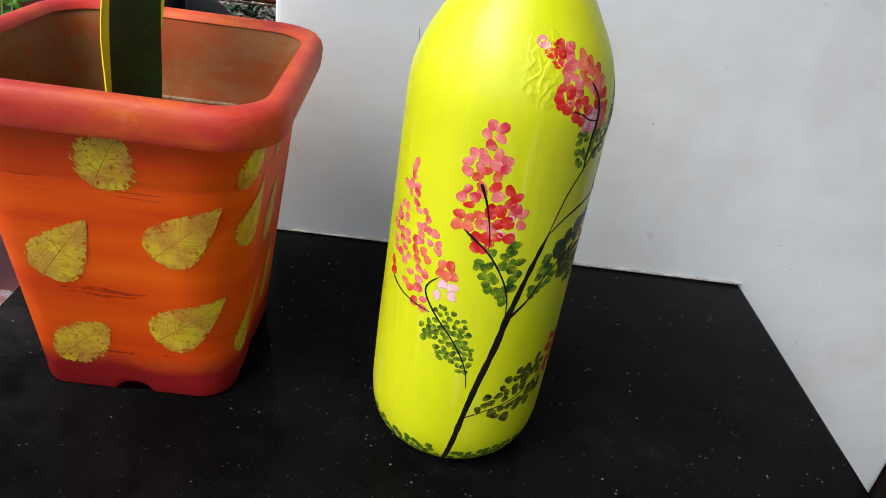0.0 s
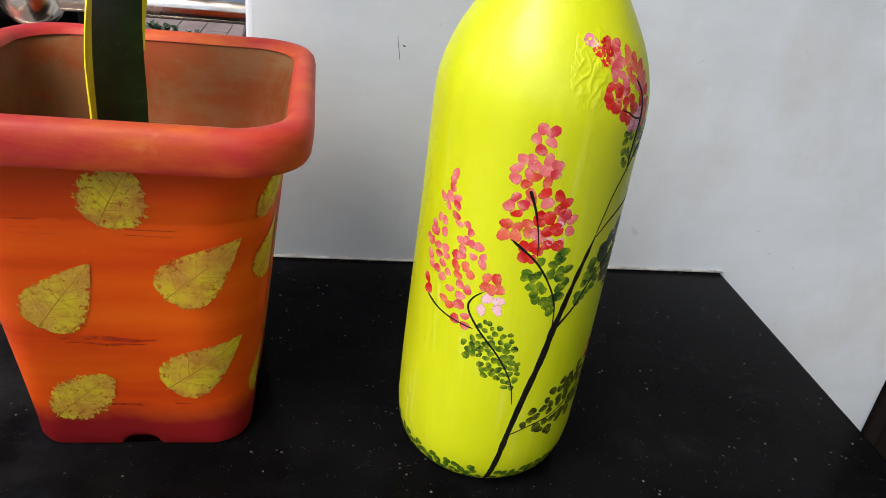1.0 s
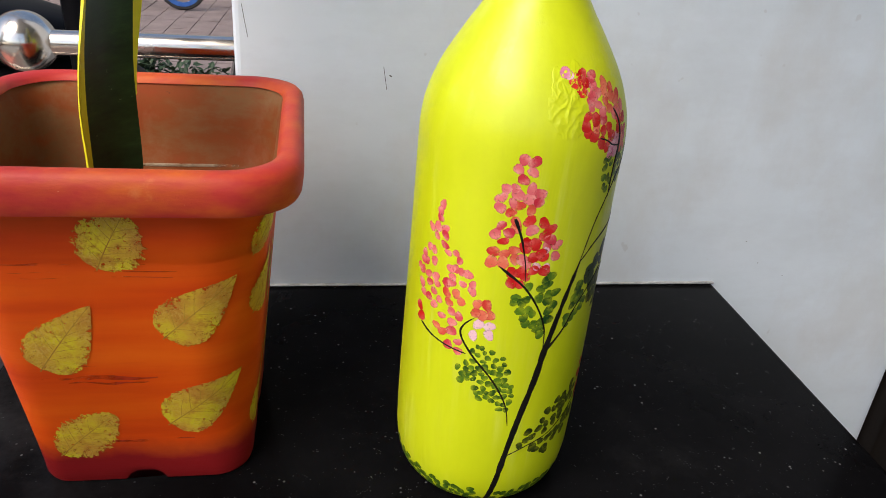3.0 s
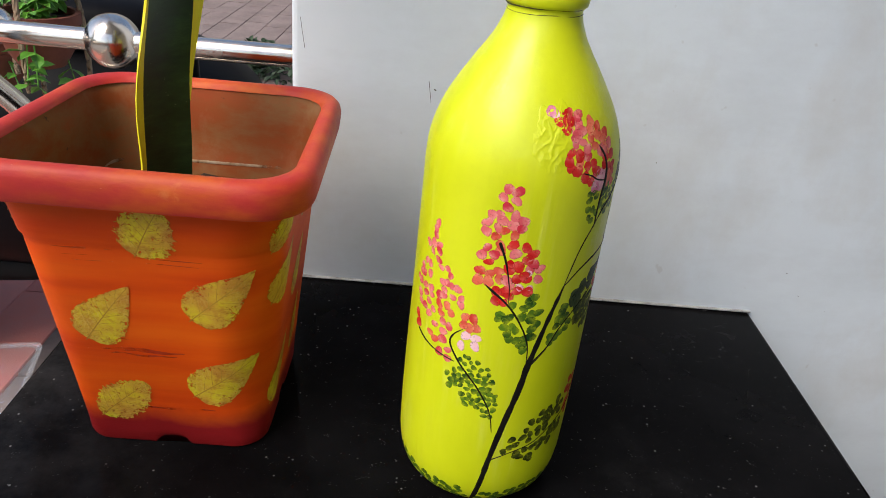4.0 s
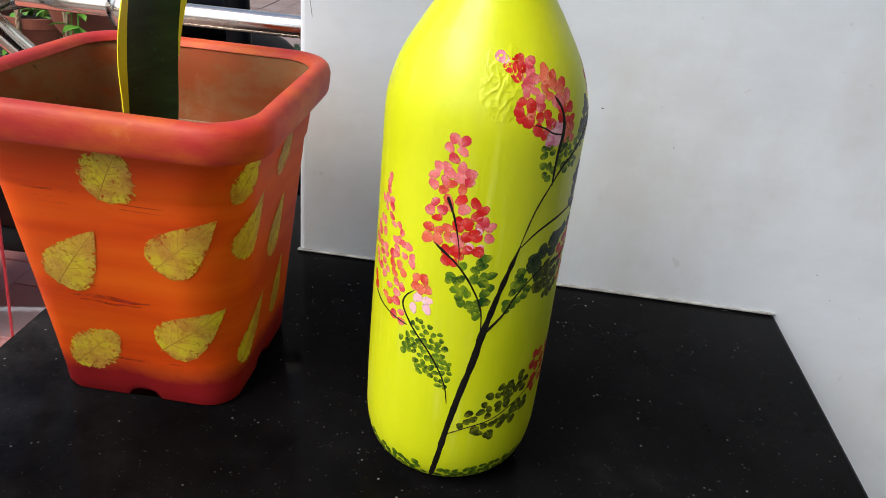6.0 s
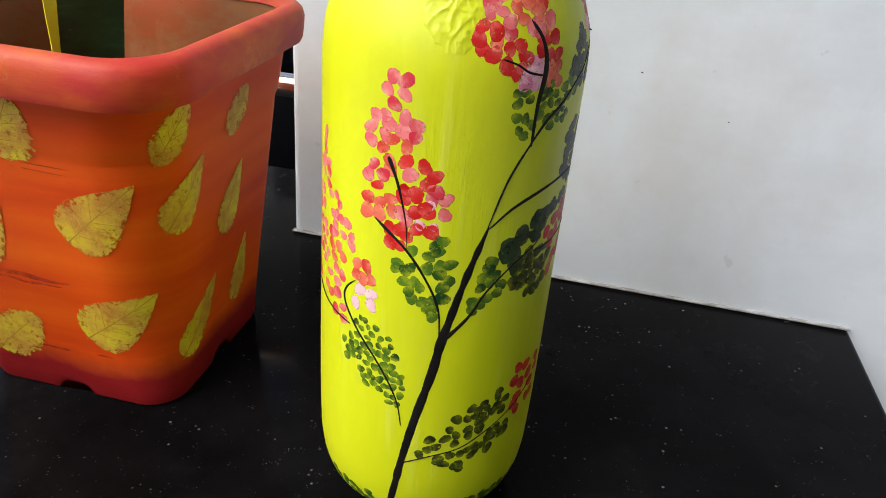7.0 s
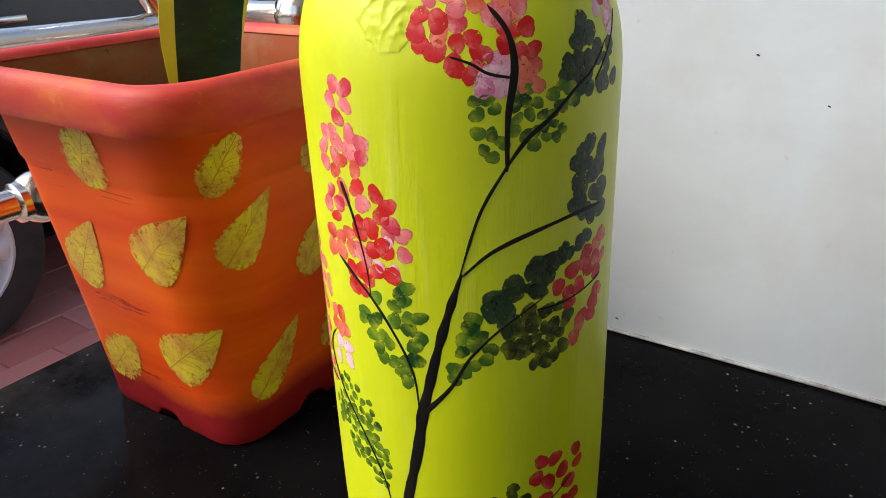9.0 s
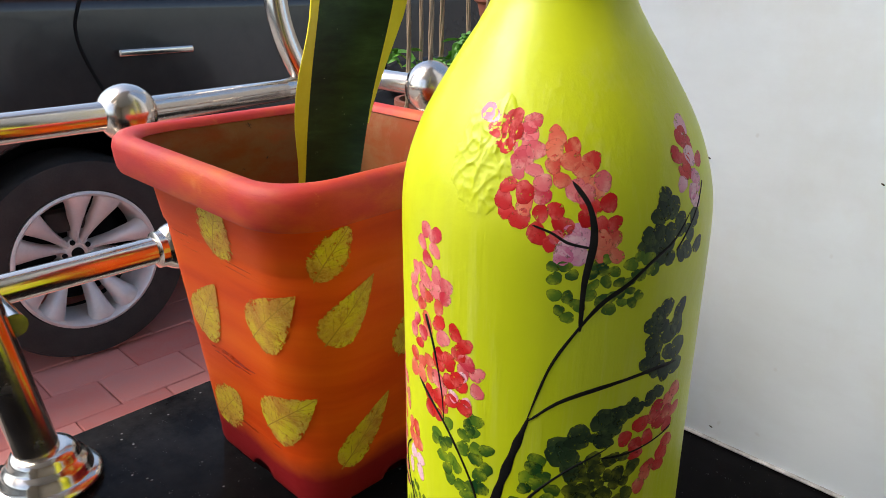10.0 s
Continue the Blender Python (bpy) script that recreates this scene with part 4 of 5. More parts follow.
def print_leaf(side, u, z, length, breadth, turn, blunt, seed):
    rng = random.Random(seed)
    ragged = 0.16 if blunt else 0.06
    length, breadth = 0.94 * length, 0.89 * breadth
    ca, sa = math.cos(radians(turn)), math.sin(radians(turn))

    def put(bm, s, w, lift):
        return bm.verts.new(pot_face(u + s * ca - w * sa, min(0.1885, max(0.003, z + s * sa + w * ca)), side, lift))

    bm = bmesh.new()
    edge = bm.verts.layers.float.new("edge")
    n, m, prev = 40, 8, None
    for i in range(n + 1):
        f = i / n
        b = breadth / 2 * leaf_shape(f, blunt) + 0.0002
        row = [put(bm, (f - 0.5) * length, b * (2 * j / m - 1) * (rng.uniform(1 - ragged, 1 + 0.4 * ragged) if j in (0, m) else 1), 0.00050) for j in range(m + 1)]
        for j, v in enumerate(row):
            v[edge] = (0.25 if blunt else 0.0) + max(abs(2 * j / m - 1) ** 3, abs(2 * f - 1) ** 8)
        if prev:
            for j in range(m):
                bm.faces.new((prev[j], prev[j + 1], row[j + 1], row[j]))
        prev = row
    leaf = part("leaf_print", bm, GOLD, pot, "yellow gold leaf print")
    bm = bmesh.new()

    def vein(s0, w0, s1, w1, t0, t1):
        prev = None
        d = Vector((s1 - s0, w1 - w0)).normalized()
        for i in range(9):
            f = i / 8
            t = t0 + (t1 - t0) * f
            s, w = s0 + (s1 - s0) * f, w0 + (w1 - w0) * f + 0.0006 * math.sin(3 * f)
            row = [put(bm, s - k * d.y * t, w + k * d.x * t, 0.00057) for k in (-1, 1)]
            if prev:
                bm.faces.new((prev[0], prev[1], row[1], row[0]))
            prev = row

    vein(-0.53 * length, 0, 0.46 * length, 0, 0.00034, 0.00015)
    for f in (0.15, 0.28, 0.41, 0.54, 0.68):
        for s in (-1, 1):
            f2 = min(0.95, f + 0.17)
            vein((f - 0.5) * length, 0, (f2 - 0.5) * length, s * breadth / 2 * leaf_shape(f2, blunt) * rng.uniform(0.5, 0.85), 0.00015, 0.00008)
    part("vein", bm, VEIN, leaf, "brown veins")


# centre across and up, length, breadth, turn, blunt
for i, row in enumerate([
    (0.004, 0.1655, 0.038, 0.038, 62, True),
    (-0.0265, 0.1075, 0.054, 0.037, 54, False),
    (0.0415, 0.1245, 0.056, 0.036, 42, False),
    (-0.0265, 0.0385, 0.047, 0.034, 43, True),
    (0.0395, 0.0612, 0.057, 0.037, 37, False),
    (0.0846, 0.1650, 0.040, 0.021, 49, True),
    (0.0885, 0.1300, 0.052, 0.026, 46, False),
    (0.1300, 0.1090, 0.052, 0.024, 54, False),
    (0.1430, 0.1600, 0.037, 0.022, 42, True),
    (0.0870, 0.0475, 0.058, 0.024, 48, False),
    (0.1330, 0.0554, 0.051, 0.020, 65, False),
    (-0.0960, 0.1680, 0.038, 0.036, 110, True),
    (-0.0950, 0.0560, 0.046, 0.034, 120, False),
    (-0.1200, 0.1120, 0.050, 0.034, 125, False),
]):
    print_leaf(0, *row, seed=40 + i)


def streak(u0, u1, z, width, seed):
    bm = bmesh.new()
    prev = None
    for i in range(31):
        f = i / 30
        w = width * math.sin(math.pi * min(0.98, max(0.02, f))) ** 0.5 * (0.7 + 0.6 * noise.noise(Vector((seed, f * 6, 0))))
        zz = z + 0.0016 * noise.noise(Vector((f * 3, seed, 1)))
        row = [bm.verts.new(pot_face(u0 + (u1 - u0) * f, zz + k * w / 2, 0, 0.00038)) for k in (-1, 1)]
        if prev:
            bm.faces.new((prev[0], prev[1], row[1], row[0]))
        prev = row
    part("paint_streak", bm, STREAK, pot, "dark red brush streak")


for i, (u0, u1, z, w) in enumerate(((-0.050, 0.018, 0.1525, 0.0016), (-0.045, 0.032, 0.1475, 0.0012), (-0.040, 0.030, 0.1445, 0.0008), (-0.045, 0.015, 0.0800, 0.0040), (-0.030, 0.010, 0.0765, 0.0020), (-0.045, -0.015, 0.0890, 0.0014), (-0.040, 0.030, 0.0330, 0.0024))):
    streak(u0, u1, z, w, i * 1.7)

# ---- the plant ----
plant = thing("snake_plant", "snake plant leaf, dark green with yellow margins, in the orange pot", "plant", (-0.167, 0.420, 0.110))
rows = []
for i in range(41):
    f = i / 40
    z = 0.100 + 0.42 * f
    w = float(np.interp(z, [0.10, 0.16, 0.22, 0.28, 0.36, 0.44, 0.52], [0.038, 0.0425, 0.051, 0.065, 0.066, 0.048, 0.002]))
    az = radians(float(np.interp(z, [0.10, 0.16, 0.28, 0.52], [-44, -40, -12, 0])))
    cx = float(np.interp(z, [0.10, 0.16, 0.28, 0.52], [-0.169, -0.168, -0.163, -0.155])) - 0.15 * w * math.cos(az)
    cy = float(np.interp(z, [0.10, 0.16, 0.28, 0.52], [0.416, 0.418, 0.443, 0.480])) - 0.15 * w * math.sin(az)
    cx += 0.0015 * math.sin(z * 50)
    rows.append((z, w, az, cx, cy))


def leaf_strip(u0, u1, name, material, label, z_from=0.0):
    bm = bmesh.new()
    rings = []
    for z, w, az, cx, cy in rows:
        if z < z_from:
            continue
        nrm, tan = Vector((math.cos(az), math.sin(az))), Vector((-math.sin(az), math.cos(az)))
        ring = []
        for lift, order in ((0.0016, 1), (-0.0016, -1)):
            for k in range(9)[::order]:
                edge = min(u1, float(np.interp(z, [0.20, 0.27], [0.385, 0.5])))
                first = u0 - (0.045 * math.sin(z * 62 + 0.6) if u0 == -0.5 else 0.0)
                u = first + (edge - first) * k / 8
                depth = 0.30 * w * (2 * u) ** 2 * 0.5
                p = Vector((cx, cy)) + tan * (u * w) + nrm * (depth + lift * (1 - 0.6 * abs(2 * u) ** 3))
                ring.append(Vector((p.x, p.y, z)))
        rings.append(ring)
    loft(bm, rings)
    part(name, bm, material, plant, label)


leaf_strip(-0.5, -0.365, "leaf_margin", MARGIN, "yellow leaf margin")
leaf_strip(-0.365, 0.38, "leaf_blade", GREEN, "mottled dark green leaf blade")
leaf_strip(0.38, 0.5, "leaf_margin", MARGIN, "yellow leaf margin", 0.205)

# ---- the steel railing ----
railing = thing("railing", "polished stainless steel railing with ball joints", "railing", (-0.3, 0.4, 0))
R_RAIL = 0.0097
A_BALL, L_BALL, B_BALL, CORNER = Vector((-0.315, 0.362, 0.200)), Vector((-0.298, 0.378, 0.105)), Vector((-0.281, 0.620, 0.1955)), Vector((-0.398, 0.620, 0.1955))
A_END, L_END = Vector((-0.383, 0.532, 0.190)), Vector((-0.350, 0.520, 0.096))
RAILS = [
    ([A_BALL + Vector((0.0, -0.60, 0.0)), A_BALL], R_RAIL),
    ([A_BALL, A_END], R_RAIL),
    ([L_BALL + Vector((0.0, -0.52, 0.0)), L_BALL], R_RAIL),
    ([L_BALL, L_END], R_RAIL),
    ([CORNER, B_BALL], R_RAIL),
    ([B_BALL, Vector((X_END + 0.003, 0.620, 0.1965))], R_RAIL),
    ([Vector((-0.36, 0.620, 0.111)), Vector((X_END + 0.003, 0.620, 0.111))], R_RAIL),
]
for pts, r in RAILS:
    part("rail", tube(bmesh.new(), pts, r, 28), STEEL, railing)
for p, r in ((A_BALL, 0.0200), (L_BALL, 0.0175), (B_BALL, 0.0235), (Vector((-0.185, 0.62, 0.111)), 0.016)):
    joint = part("ball_joint", ball(bmesh.new(), p, r, 40), STEEL, railing)
for p, d, r in ((L_BALL, (0, -1, 0), 0.0175),):
    c = p + Vector(d) * r * 0.82
    part("collar", turned(bmesh.new(), [(R_RAIL, -0.004), (R_RAIL + 0.0035, -0.003), (R_RAIL + 0.0035, 0.002), (R_RAIL, 0.004)], c, d, 32), STEEL, railing)
hoop = smooth_path([(-0.345, 0.640, 0.075), (-0.366, 0.610, 0.132), (-0.382, 0.567, 0.185), (-0.393, 0.545, 0.235), (-0.402, 0.545, 0.290), (-0.400, 0.570, 0.350), (-0.39, 0.62, 0.40)], 8)
part("hoop", tube(bmesh.new(), hoop, 0.0105, 24), STEEL, railing, "bent steel tube")
part("knuckle", turned(bmesh.new(), [(0.004, -0.021), (0.0125, -0.019), (0.0135, -0.014), (0.0135, 0.014), (0.0125, 0.019), (0.004, 0.021)], CORNER, (0.35, 1, 0), 32), STEEL, railing, "short steel joint")
part("cap", ball(bmesh.new(), CORNER + Vector((0.006, 0.020, 0.001)), 0.015, 28), STEEL, railing)
part("rail", tube(bmesh.new(), [A_END, CORNER + Vector((0, -0.015, -0.001))], R_RAIL, 24), STEEL, railing)
post_at = Vector((-0.240, 0.252, 0))
part("post", tube(bmesh.new(), [post_at + Vector((0, 0, 0.004)), post_at + Vector((-0.022, -0.055, 0.42))], 0.0125, 32), STEEL, railing)
part("flange", turned(bmesh.new(), [(0.0305, 0.0), (0.0312, 0.002), (0.0305, 0.0045), (0.0285, 0.006), (0.0262, 0.0068), (0.0252, 0.0085), (0.0246, 0.0115), (0.0232, 0.0140), (0.0208, 0.0155), (0.0196, 0.0170), (0.0190, 0.0200), (0.0176, 0.0222), (0.0150, 0.0236), (0.0127, 0.0240)], post_at, n=56), STEEL, railing, "stepped steel flange")
for z in (0.105, 0.200):
    part("bracket", tube(bmesh.new(), [post_at + Vector((0, 0, z)), Vector((-0.298 if z < 0.15 else -0.315, post_at.y, z))], 0.007, 16), STEEL, railing)

# ---- hanging planters, twine and tray beyond the railing ----
def leaflet(bm, at, size, rng, drop=0.3):
    """One small pointed leaf, folded along its middle."""
    yaw = rng.uniform(0, 6.283)
    q = Euler((rng.uniform(-0.5, 0.5) - drop, rng.uniform(-0.5, 0.5), yaw)).to_matrix()
    pts = [(0, 0, 0), (0.28, 0.35, 0.06), (0.22, 0.7, 0.05), (0, 1, -0.1), (-0.22, 0.7, 0.05), (-0.28, 0.35, 0.06), (0, 0.5, -0.02)]
    v = [bm.verts.new(Vector(at) + q @ (Vector(p) * size)) for p in pts]
    for a, b, c in ((0, 1, 6), (1, 2, 6), (2, 3, 6), (3, 4, 6), (4, 5, 6), (5, 0, 6)):
        bm.faces.new((v[a], v[b], v[c]))


def hanging_planter(at, radius, height, seed, stems_of=9):
    rng = random.Random(seed)
    x, y, z = at
    planter = thing("hanging_planter", "round terracotta pot slung in jute ropes", "planter", at, "hanging planters")
    prof = [(radius * 0.55, 0), (radius * 0.8, height * 0.3), (radius * 0.95, height * 0.75), (radius * 1.05, height * 0.8), (radius * 1.05, height), (radius * 0.92, height), (radius * 0.85, height * 0.7)]
    part("bowl", turned(bmesh.new(), prof, at, n=36), TERRACOTTA, planter)
    for k in range(3):
        a = 2.1 * k + 0.6
        p0 = Vector((x + radius * 1.07 * math.cos(a), y + radius * 1.07 * math.sin(a), z - 0.02))
        pts = [p0, p0 + Vector((0, 0, height)), Vector((x + radius * 0.9 * math.cos(a), y + radius * 0.9 * math.sin(a), z + 0.35)), Vector((x + 0.03 * math.cos(a), y + 0.03 * math.sin(a), 2.4015))]
        bm = bmesh.new()
        line = smooth_path(pts, 14)
        for strand in range(3):
            tube(bm, [p + Vector((math.cos(i * 0.9 + strand * 2.1), math.sin(i * 0.9 + strand * 2.1), 0)) * 0.0016 for i, p in enumerate(line)], 0.0019, 7)
        part("rope", bm, ROPE, planter, "twisted jute rope")
    seedling = thing("seedling", "fresh green seedling trailing from the hanging pot", "plant", (x, y, z + height), "seedlings")
    part("soil_top", turned(bmesh.new(), [(radius * 0.9, height * 0.86), (0.002, height * 0.9)], at, n=24), SOIL, seedling)
    stems, leaves = bmesh.new(), bmesh.new()
    for k in range(stems_of):
        a, reach, rise = rng.uniform(0, 6.283), rng.uniform(0.4, 1.7) * radius, rng.uniform(-1.5, 1.1) * height
        p0 = Vector((x, y, z + height * 0.9))
        tip = p0 + Vector((reach * math.cos(a), reach * math.sin(a), rise))
        line = smooth_path([p0, (p0 + tip) / 2 + Vector((0, 0, height * 0.6)), tip], 6)
        tube(stems, line, 0.0012, 6, 0.6)
        for p in line[3:]:
            for _ in range(2):
                leaflet(leaves, p, rng.uniform(0.014, 0.026), rng)
    part("stem", stems, SPROUT, seedling)
    tagged(part("foliage", leaves, SPROUT, seedling, "", False), kind="stuff")


hanging_planter((-0.458, 0.835, 0.108), 0.045, 0.060, 3, 10)
hanging_planter((-0.425, 0.900, 0.205), 0.042, 0.065, 12, 2)
hanging_planter((-0.560, 0.900, 0.060), 0.052, 0.060, 17, 3)

twine = mesh_object("twine", tube(bmesh.new(), smooth_path([(-0.346, 0.492, 0.086), (-0.372, 0.517, 0.0), (-0.405, 0.549, -0.10), (-0.4385, 0.5815, -0.1975)], 8), 0.0013, 8), REDLINE)
tagged(twine, "red twine hanging from the lower rail", "string")
tray = thing("plastic_tray", "shallow clear plastic tray hung on red twine", "tray", (-0.50, 0.62, -0.22))


def tray_ring(half, corner, z):
    turn = Matrix.Rotation(radians(14), 3, "Z")
    return [turn @ p + Vector((-0.500, 0.625, 0)) for p in square_ring(half, corner, z, 5, 0, 0)]


bm = bmesh.new()
loft(bm, [tray_ring(h, 0.012, z) for z, h in ((-0.222, 0.056), (-0.221, 0.060), (-0.203, 0.066), (-0.201, 0.072), (-0.1995, 0.072), (-0.2015, 0.0645), (-0.2195, 0.0585))], (True, True))
part("tray_body", bm, TRAY, tray)
bm = bmesh.new()
loft(bm, [tray_ring(h, 0.013, z) for z, h in ((-0.2016, 0.0665), (-0.2006, 0.0726), (-0.1986, 0.0726), (-0.1992, 0.0665), (-0.2016, 0.0665))], (False, False))
part("tray_rim", bm, LIP, tray, "pale folded tray rim")
part("knot", ball(bmesh.new(), (-0.4385, 0.5815, -0.198), 0.0045, 12), WHITE, tray, "white bead knot")

# ---- the parked car ----
CAR_X, WY, WZ, WR = -1.87, 0.845, -0.500, 0.300
car = thing("car", "dark grey parked hatchback with silver alloy wheels", "car", (CAR_X - 0.8, 2.1, GROUND))


def arch(cy, r, n=14):
    return [(cy + r * math.cos(math.pi * (1 - k / n)), WZ + 0.02 + r * math.sin(math.pi * (1 - k / n)) * 1.0) for k in range(n + 1)]


outline = [(0.10, -0.52)] + arch(WY, 0.355) + arch(WY + 2.5, 0.355) + [(4.02, -0.52), (4.10, -0.30), (4.05, -0.02), (3.3, 0.14), (2.9, 0.20), (0.30, 0.22), (0.10, 0.16), (0.02, -0.20)]
bm = bmesh.new()
side = bm.faces.new([bm.verts.new((CAR_X, y, z)) for y, z in outline])
ext = bmesh.ops.extrude_face_region(bm, geom=[side])
bmesh.ops.translate(bm, verts=[v for v in ext["geom"] if isinstance(v, bmesh.types.BMVert)], vec=(-1.62, 0, 0))
bmesh.ops.bevel(bm, geom=[e for e in bm.edges if abs(e.verts[0].co.x - e.verts[1].co.x) < 1e-5 and e.verts[0].co.x > CAR_X - 0.01], offset=0.035, segments=4, profile=0.6, affect="EDGES")
part("car_body", bm, BLACKCAR, car)
bm = bmesh.new()
cabin = [(0.28, 0.222), (0.62, 0.66), (0.95, 0.72), (1.9, 0.72), (2.2, 0.66), (2.88, 0.205)]
face = bm.faces.new([bm.verts.new((CAR_X - 0.06 - 0.32 * (z - 0.2), y, z)) for y, z in cabin])
ext = bmesh.ops.extrude_face_region(bm, geom=[face])
for v in (v for v in ext["geom"] if isinstance(v, bmesh.types.BMVert)):
    v.co.x = 2 * (CAR_X - 0.81) - v.co.x
part("cabin", bm, CARGLASS, car, "tinted side windows")
part("belt_strip", boxed((CAR_X - 0.03, 0.45, 0.224), (CAR_X + 0.004, 2.8, 0.236), 0.004), STEEL, car, "chrome strip under the windows")
seam = smooth_path([(CAR_X + 0.0005, 0.93, 0.222), (CAR_X + 0.0005, 0.902, 0.14), (CAR_X + 0.0005, 0.918, 0.05), (CAR_X + 0.0005, 0.985, -0.09), (CAR_X + 0.0005, 1.10, -0.24)], 8)
part("door_seam", tube(bmesh.new(), seam, 0.0045, 8), SHADOWED, car, "dark door gap")
part("door_seam", tube(bmesh.new(), [(CAR_X + 0.0005, 1.98, 0.222), (CAR_X + 0.0005, 1.94, -0.44)], 0.0045, 8), SHADOWED, car, "dark door gap")
part("handle_cup", turned(bmesh.new(), [(0.044, -0.02), (0.042, 0.0005), (0.02, 0.0012)], (CAR_X, 1.125, 0.075), (1, 0, 0), 28), BLACKCAR, car, "finger recess")
bm = boxed((CAR_X + 0.012, 0.995, 0.060), (CAR_X + 0.028, 1.212, 0.080), 0.006, 3)
for yy in (1.005, 1.195):
    box(bm, (CAR_X - 0.004, yy, 0.063), (CAR_X + 0.016, yy + 0.014, 0.077))
part("door_handle", bm, STEEL, car, "chrome door handle")
# near-black box; the shade inside the wheel arches is in its colour
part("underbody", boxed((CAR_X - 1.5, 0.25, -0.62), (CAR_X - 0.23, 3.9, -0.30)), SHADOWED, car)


def car_wheel(cy):
    wheel = part("wheel", turned(bmesh.new(), [(0.195, -0.19), (0.285, -0.185), (WR, -0.165), (WR, -0.03), (0.288, -0.006), (0.25, 0.0), (0.207, -0.008), (0.200, -0.03), (0.194, -0.18)], (CAR_X - 0.015, cy, WZ), (1, 0, 0), 64, (False, False)), RUBBER, car, "black tyre")
    # disc coloured near-black for the shade between the spokes
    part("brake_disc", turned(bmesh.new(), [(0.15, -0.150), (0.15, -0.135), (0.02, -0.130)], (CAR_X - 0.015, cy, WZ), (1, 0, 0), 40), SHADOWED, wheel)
    part("rim", turned(bmesh.new(), [(0.192, -0.14), (0.192, -0.03), (0.204, -0.012), (0.204, -0.006), (0.196, -0.003), (0.189, -0.012), (0.184, -0.05), (0.182, -0.14)], (CAR_X - 0.015, cy, WZ), (1, 0, 0), 64, (False, False)), ALLOY, wheel, "silver alloy rim")
    part("hub", turned(bmesh.new(), [(0.05, -0.120), (0.046, -0.092), (0.03, -0.086), (0.028, -0.090), (0.004, -0.089)], (CAR_X - 0.015, cy, WZ), (1, 0, 0), 32), ALLOY, wheel, "silver hub")
    part("hub_cap", turned(bmesh.new(), [(0.018, -0.090), (0.017, -0.083), (0.003, -0.082)], (CAR_X - 0.015, cy, WZ), (1, 0, 0), 24), SHADOWED, wheel, "dark hub centre")
    part("brake_caliper", boxed((CAR_X - 0.15, cy - 0.075, WZ + 0.07), (CAR_X - 0.10, cy + 0.045, WZ + 0.135), 0.012, 2), RUBBER, wheel, "dark brake caliper")
    for k in range(5):
        a = 2 * math.pi * k / 5 + 0.6
        part("wheel_nut", turned(bmesh.new(), [(0.0075, -0.012), (0.0075, 0.006), (0.004, 0.008)], (CAR_X - 0.105, cy + 0.037 * math.cos(a), WZ + 0.037 * math.sin(a)), (1, 0, 0), 10), SHADOWED, wheel)
    for k in range(10):
        a = 2 * math.pi * k / 10 + (0.08 if k % 2 else -0.08) + 0.35
        bm = bmesh.new()
        rings = []
        for r, w, d in ((0.030, 0.011, -0.092), (0.065, 0.0125, -0.076), (0.105, 0.017, -0.050), (0.150, 0.027, -0.024), (0.180, 0.036, -0.010), (0.191, 0.044, -0.012)):
            ring = []
            for s, h in ((-1, -0.040), (-0.85, -0.010), (-0.5, 0.001), (0.1, 0.004), (0.6, -0.002), (0.9, -0.012), (1, -0.040)):
                u = Vector((0, math.cos(a), math.sin(a))) * r + Vector((0, -math.sin(a), math.cos(a))) * s * w
                ring.append(Vector((CAR_X - 0.015 + d + h, cy + u.y, WZ + u.z)))
            rings.append(ring)
        loft(bm, rings)
        part("spoke", bm, ALLOY, wheel)


car_wheel(WY)
car_wheel(WY + 2.5)

# ---- the parked scooter ----
scooter = thing("scooter", "black motor scooter parked behind the railing", "scooter", (-0.72, 1.35, GROUND))


def blob(centre, radii, n=28, power=0.75):
    bm = bmesh.new()
    bmesh.ops.create_uvsphere(bm, u_segments=n, v_segments=n // 2, radius=1)
    for v in bm.verts:
        v.co = Vector([c + r * math.copysign(abs(k) ** power, k) for c, r, k in zip(centre, radii, v.co)])
    return bm


part("body_panel", blob((-0.84, 1.42, -0.20), (0.52, 0.27, 0.25)), SCOOT, scooter, "black side panel")
part("seat", blob((-0.80, 1.36, 0.055), (0.34, 0.13, 0.06)), SCOOT, scooter, "black seat")
part("footboard", boxed((-0.48, 1.00, -0.44), (-0.08, 1.55, -0.32), 0.03, 3), SHADOWED, scooter)
# added panel: keeps sky light off the pavers beneath the scooter
part("engine_cover", blob((-1.02, 1.52, -0.415), (0.50, 0.32, 0.07)), SHADOWED, scooter, "dark panel added to shade the pavers")
part("front_apron", blob((-0.16, 1.36, -0.20), (0.07, 0.17, 0.30)), BLACKCAR, scooter, "glossy black front shield")
part("handlebar", tube(bmesh.new(), smooth_path([(-0.22, 1.12, 0.19), (-0.18, 1.25, 0.20), (-0.17, 1.36, 0.16), (-0.18, 1.47, 0.20), (-0.22, 1.60, 0.19)], 6), 0.014, 14), SCOOT, scooter)
part("mirror_stalk", tube(bmesh.new(), [(-0.43, 1.25, -0.05), (-0.435, 1.25, 0.15)], 0.022, 14), SCOOT, scooter, "dark upright grip")
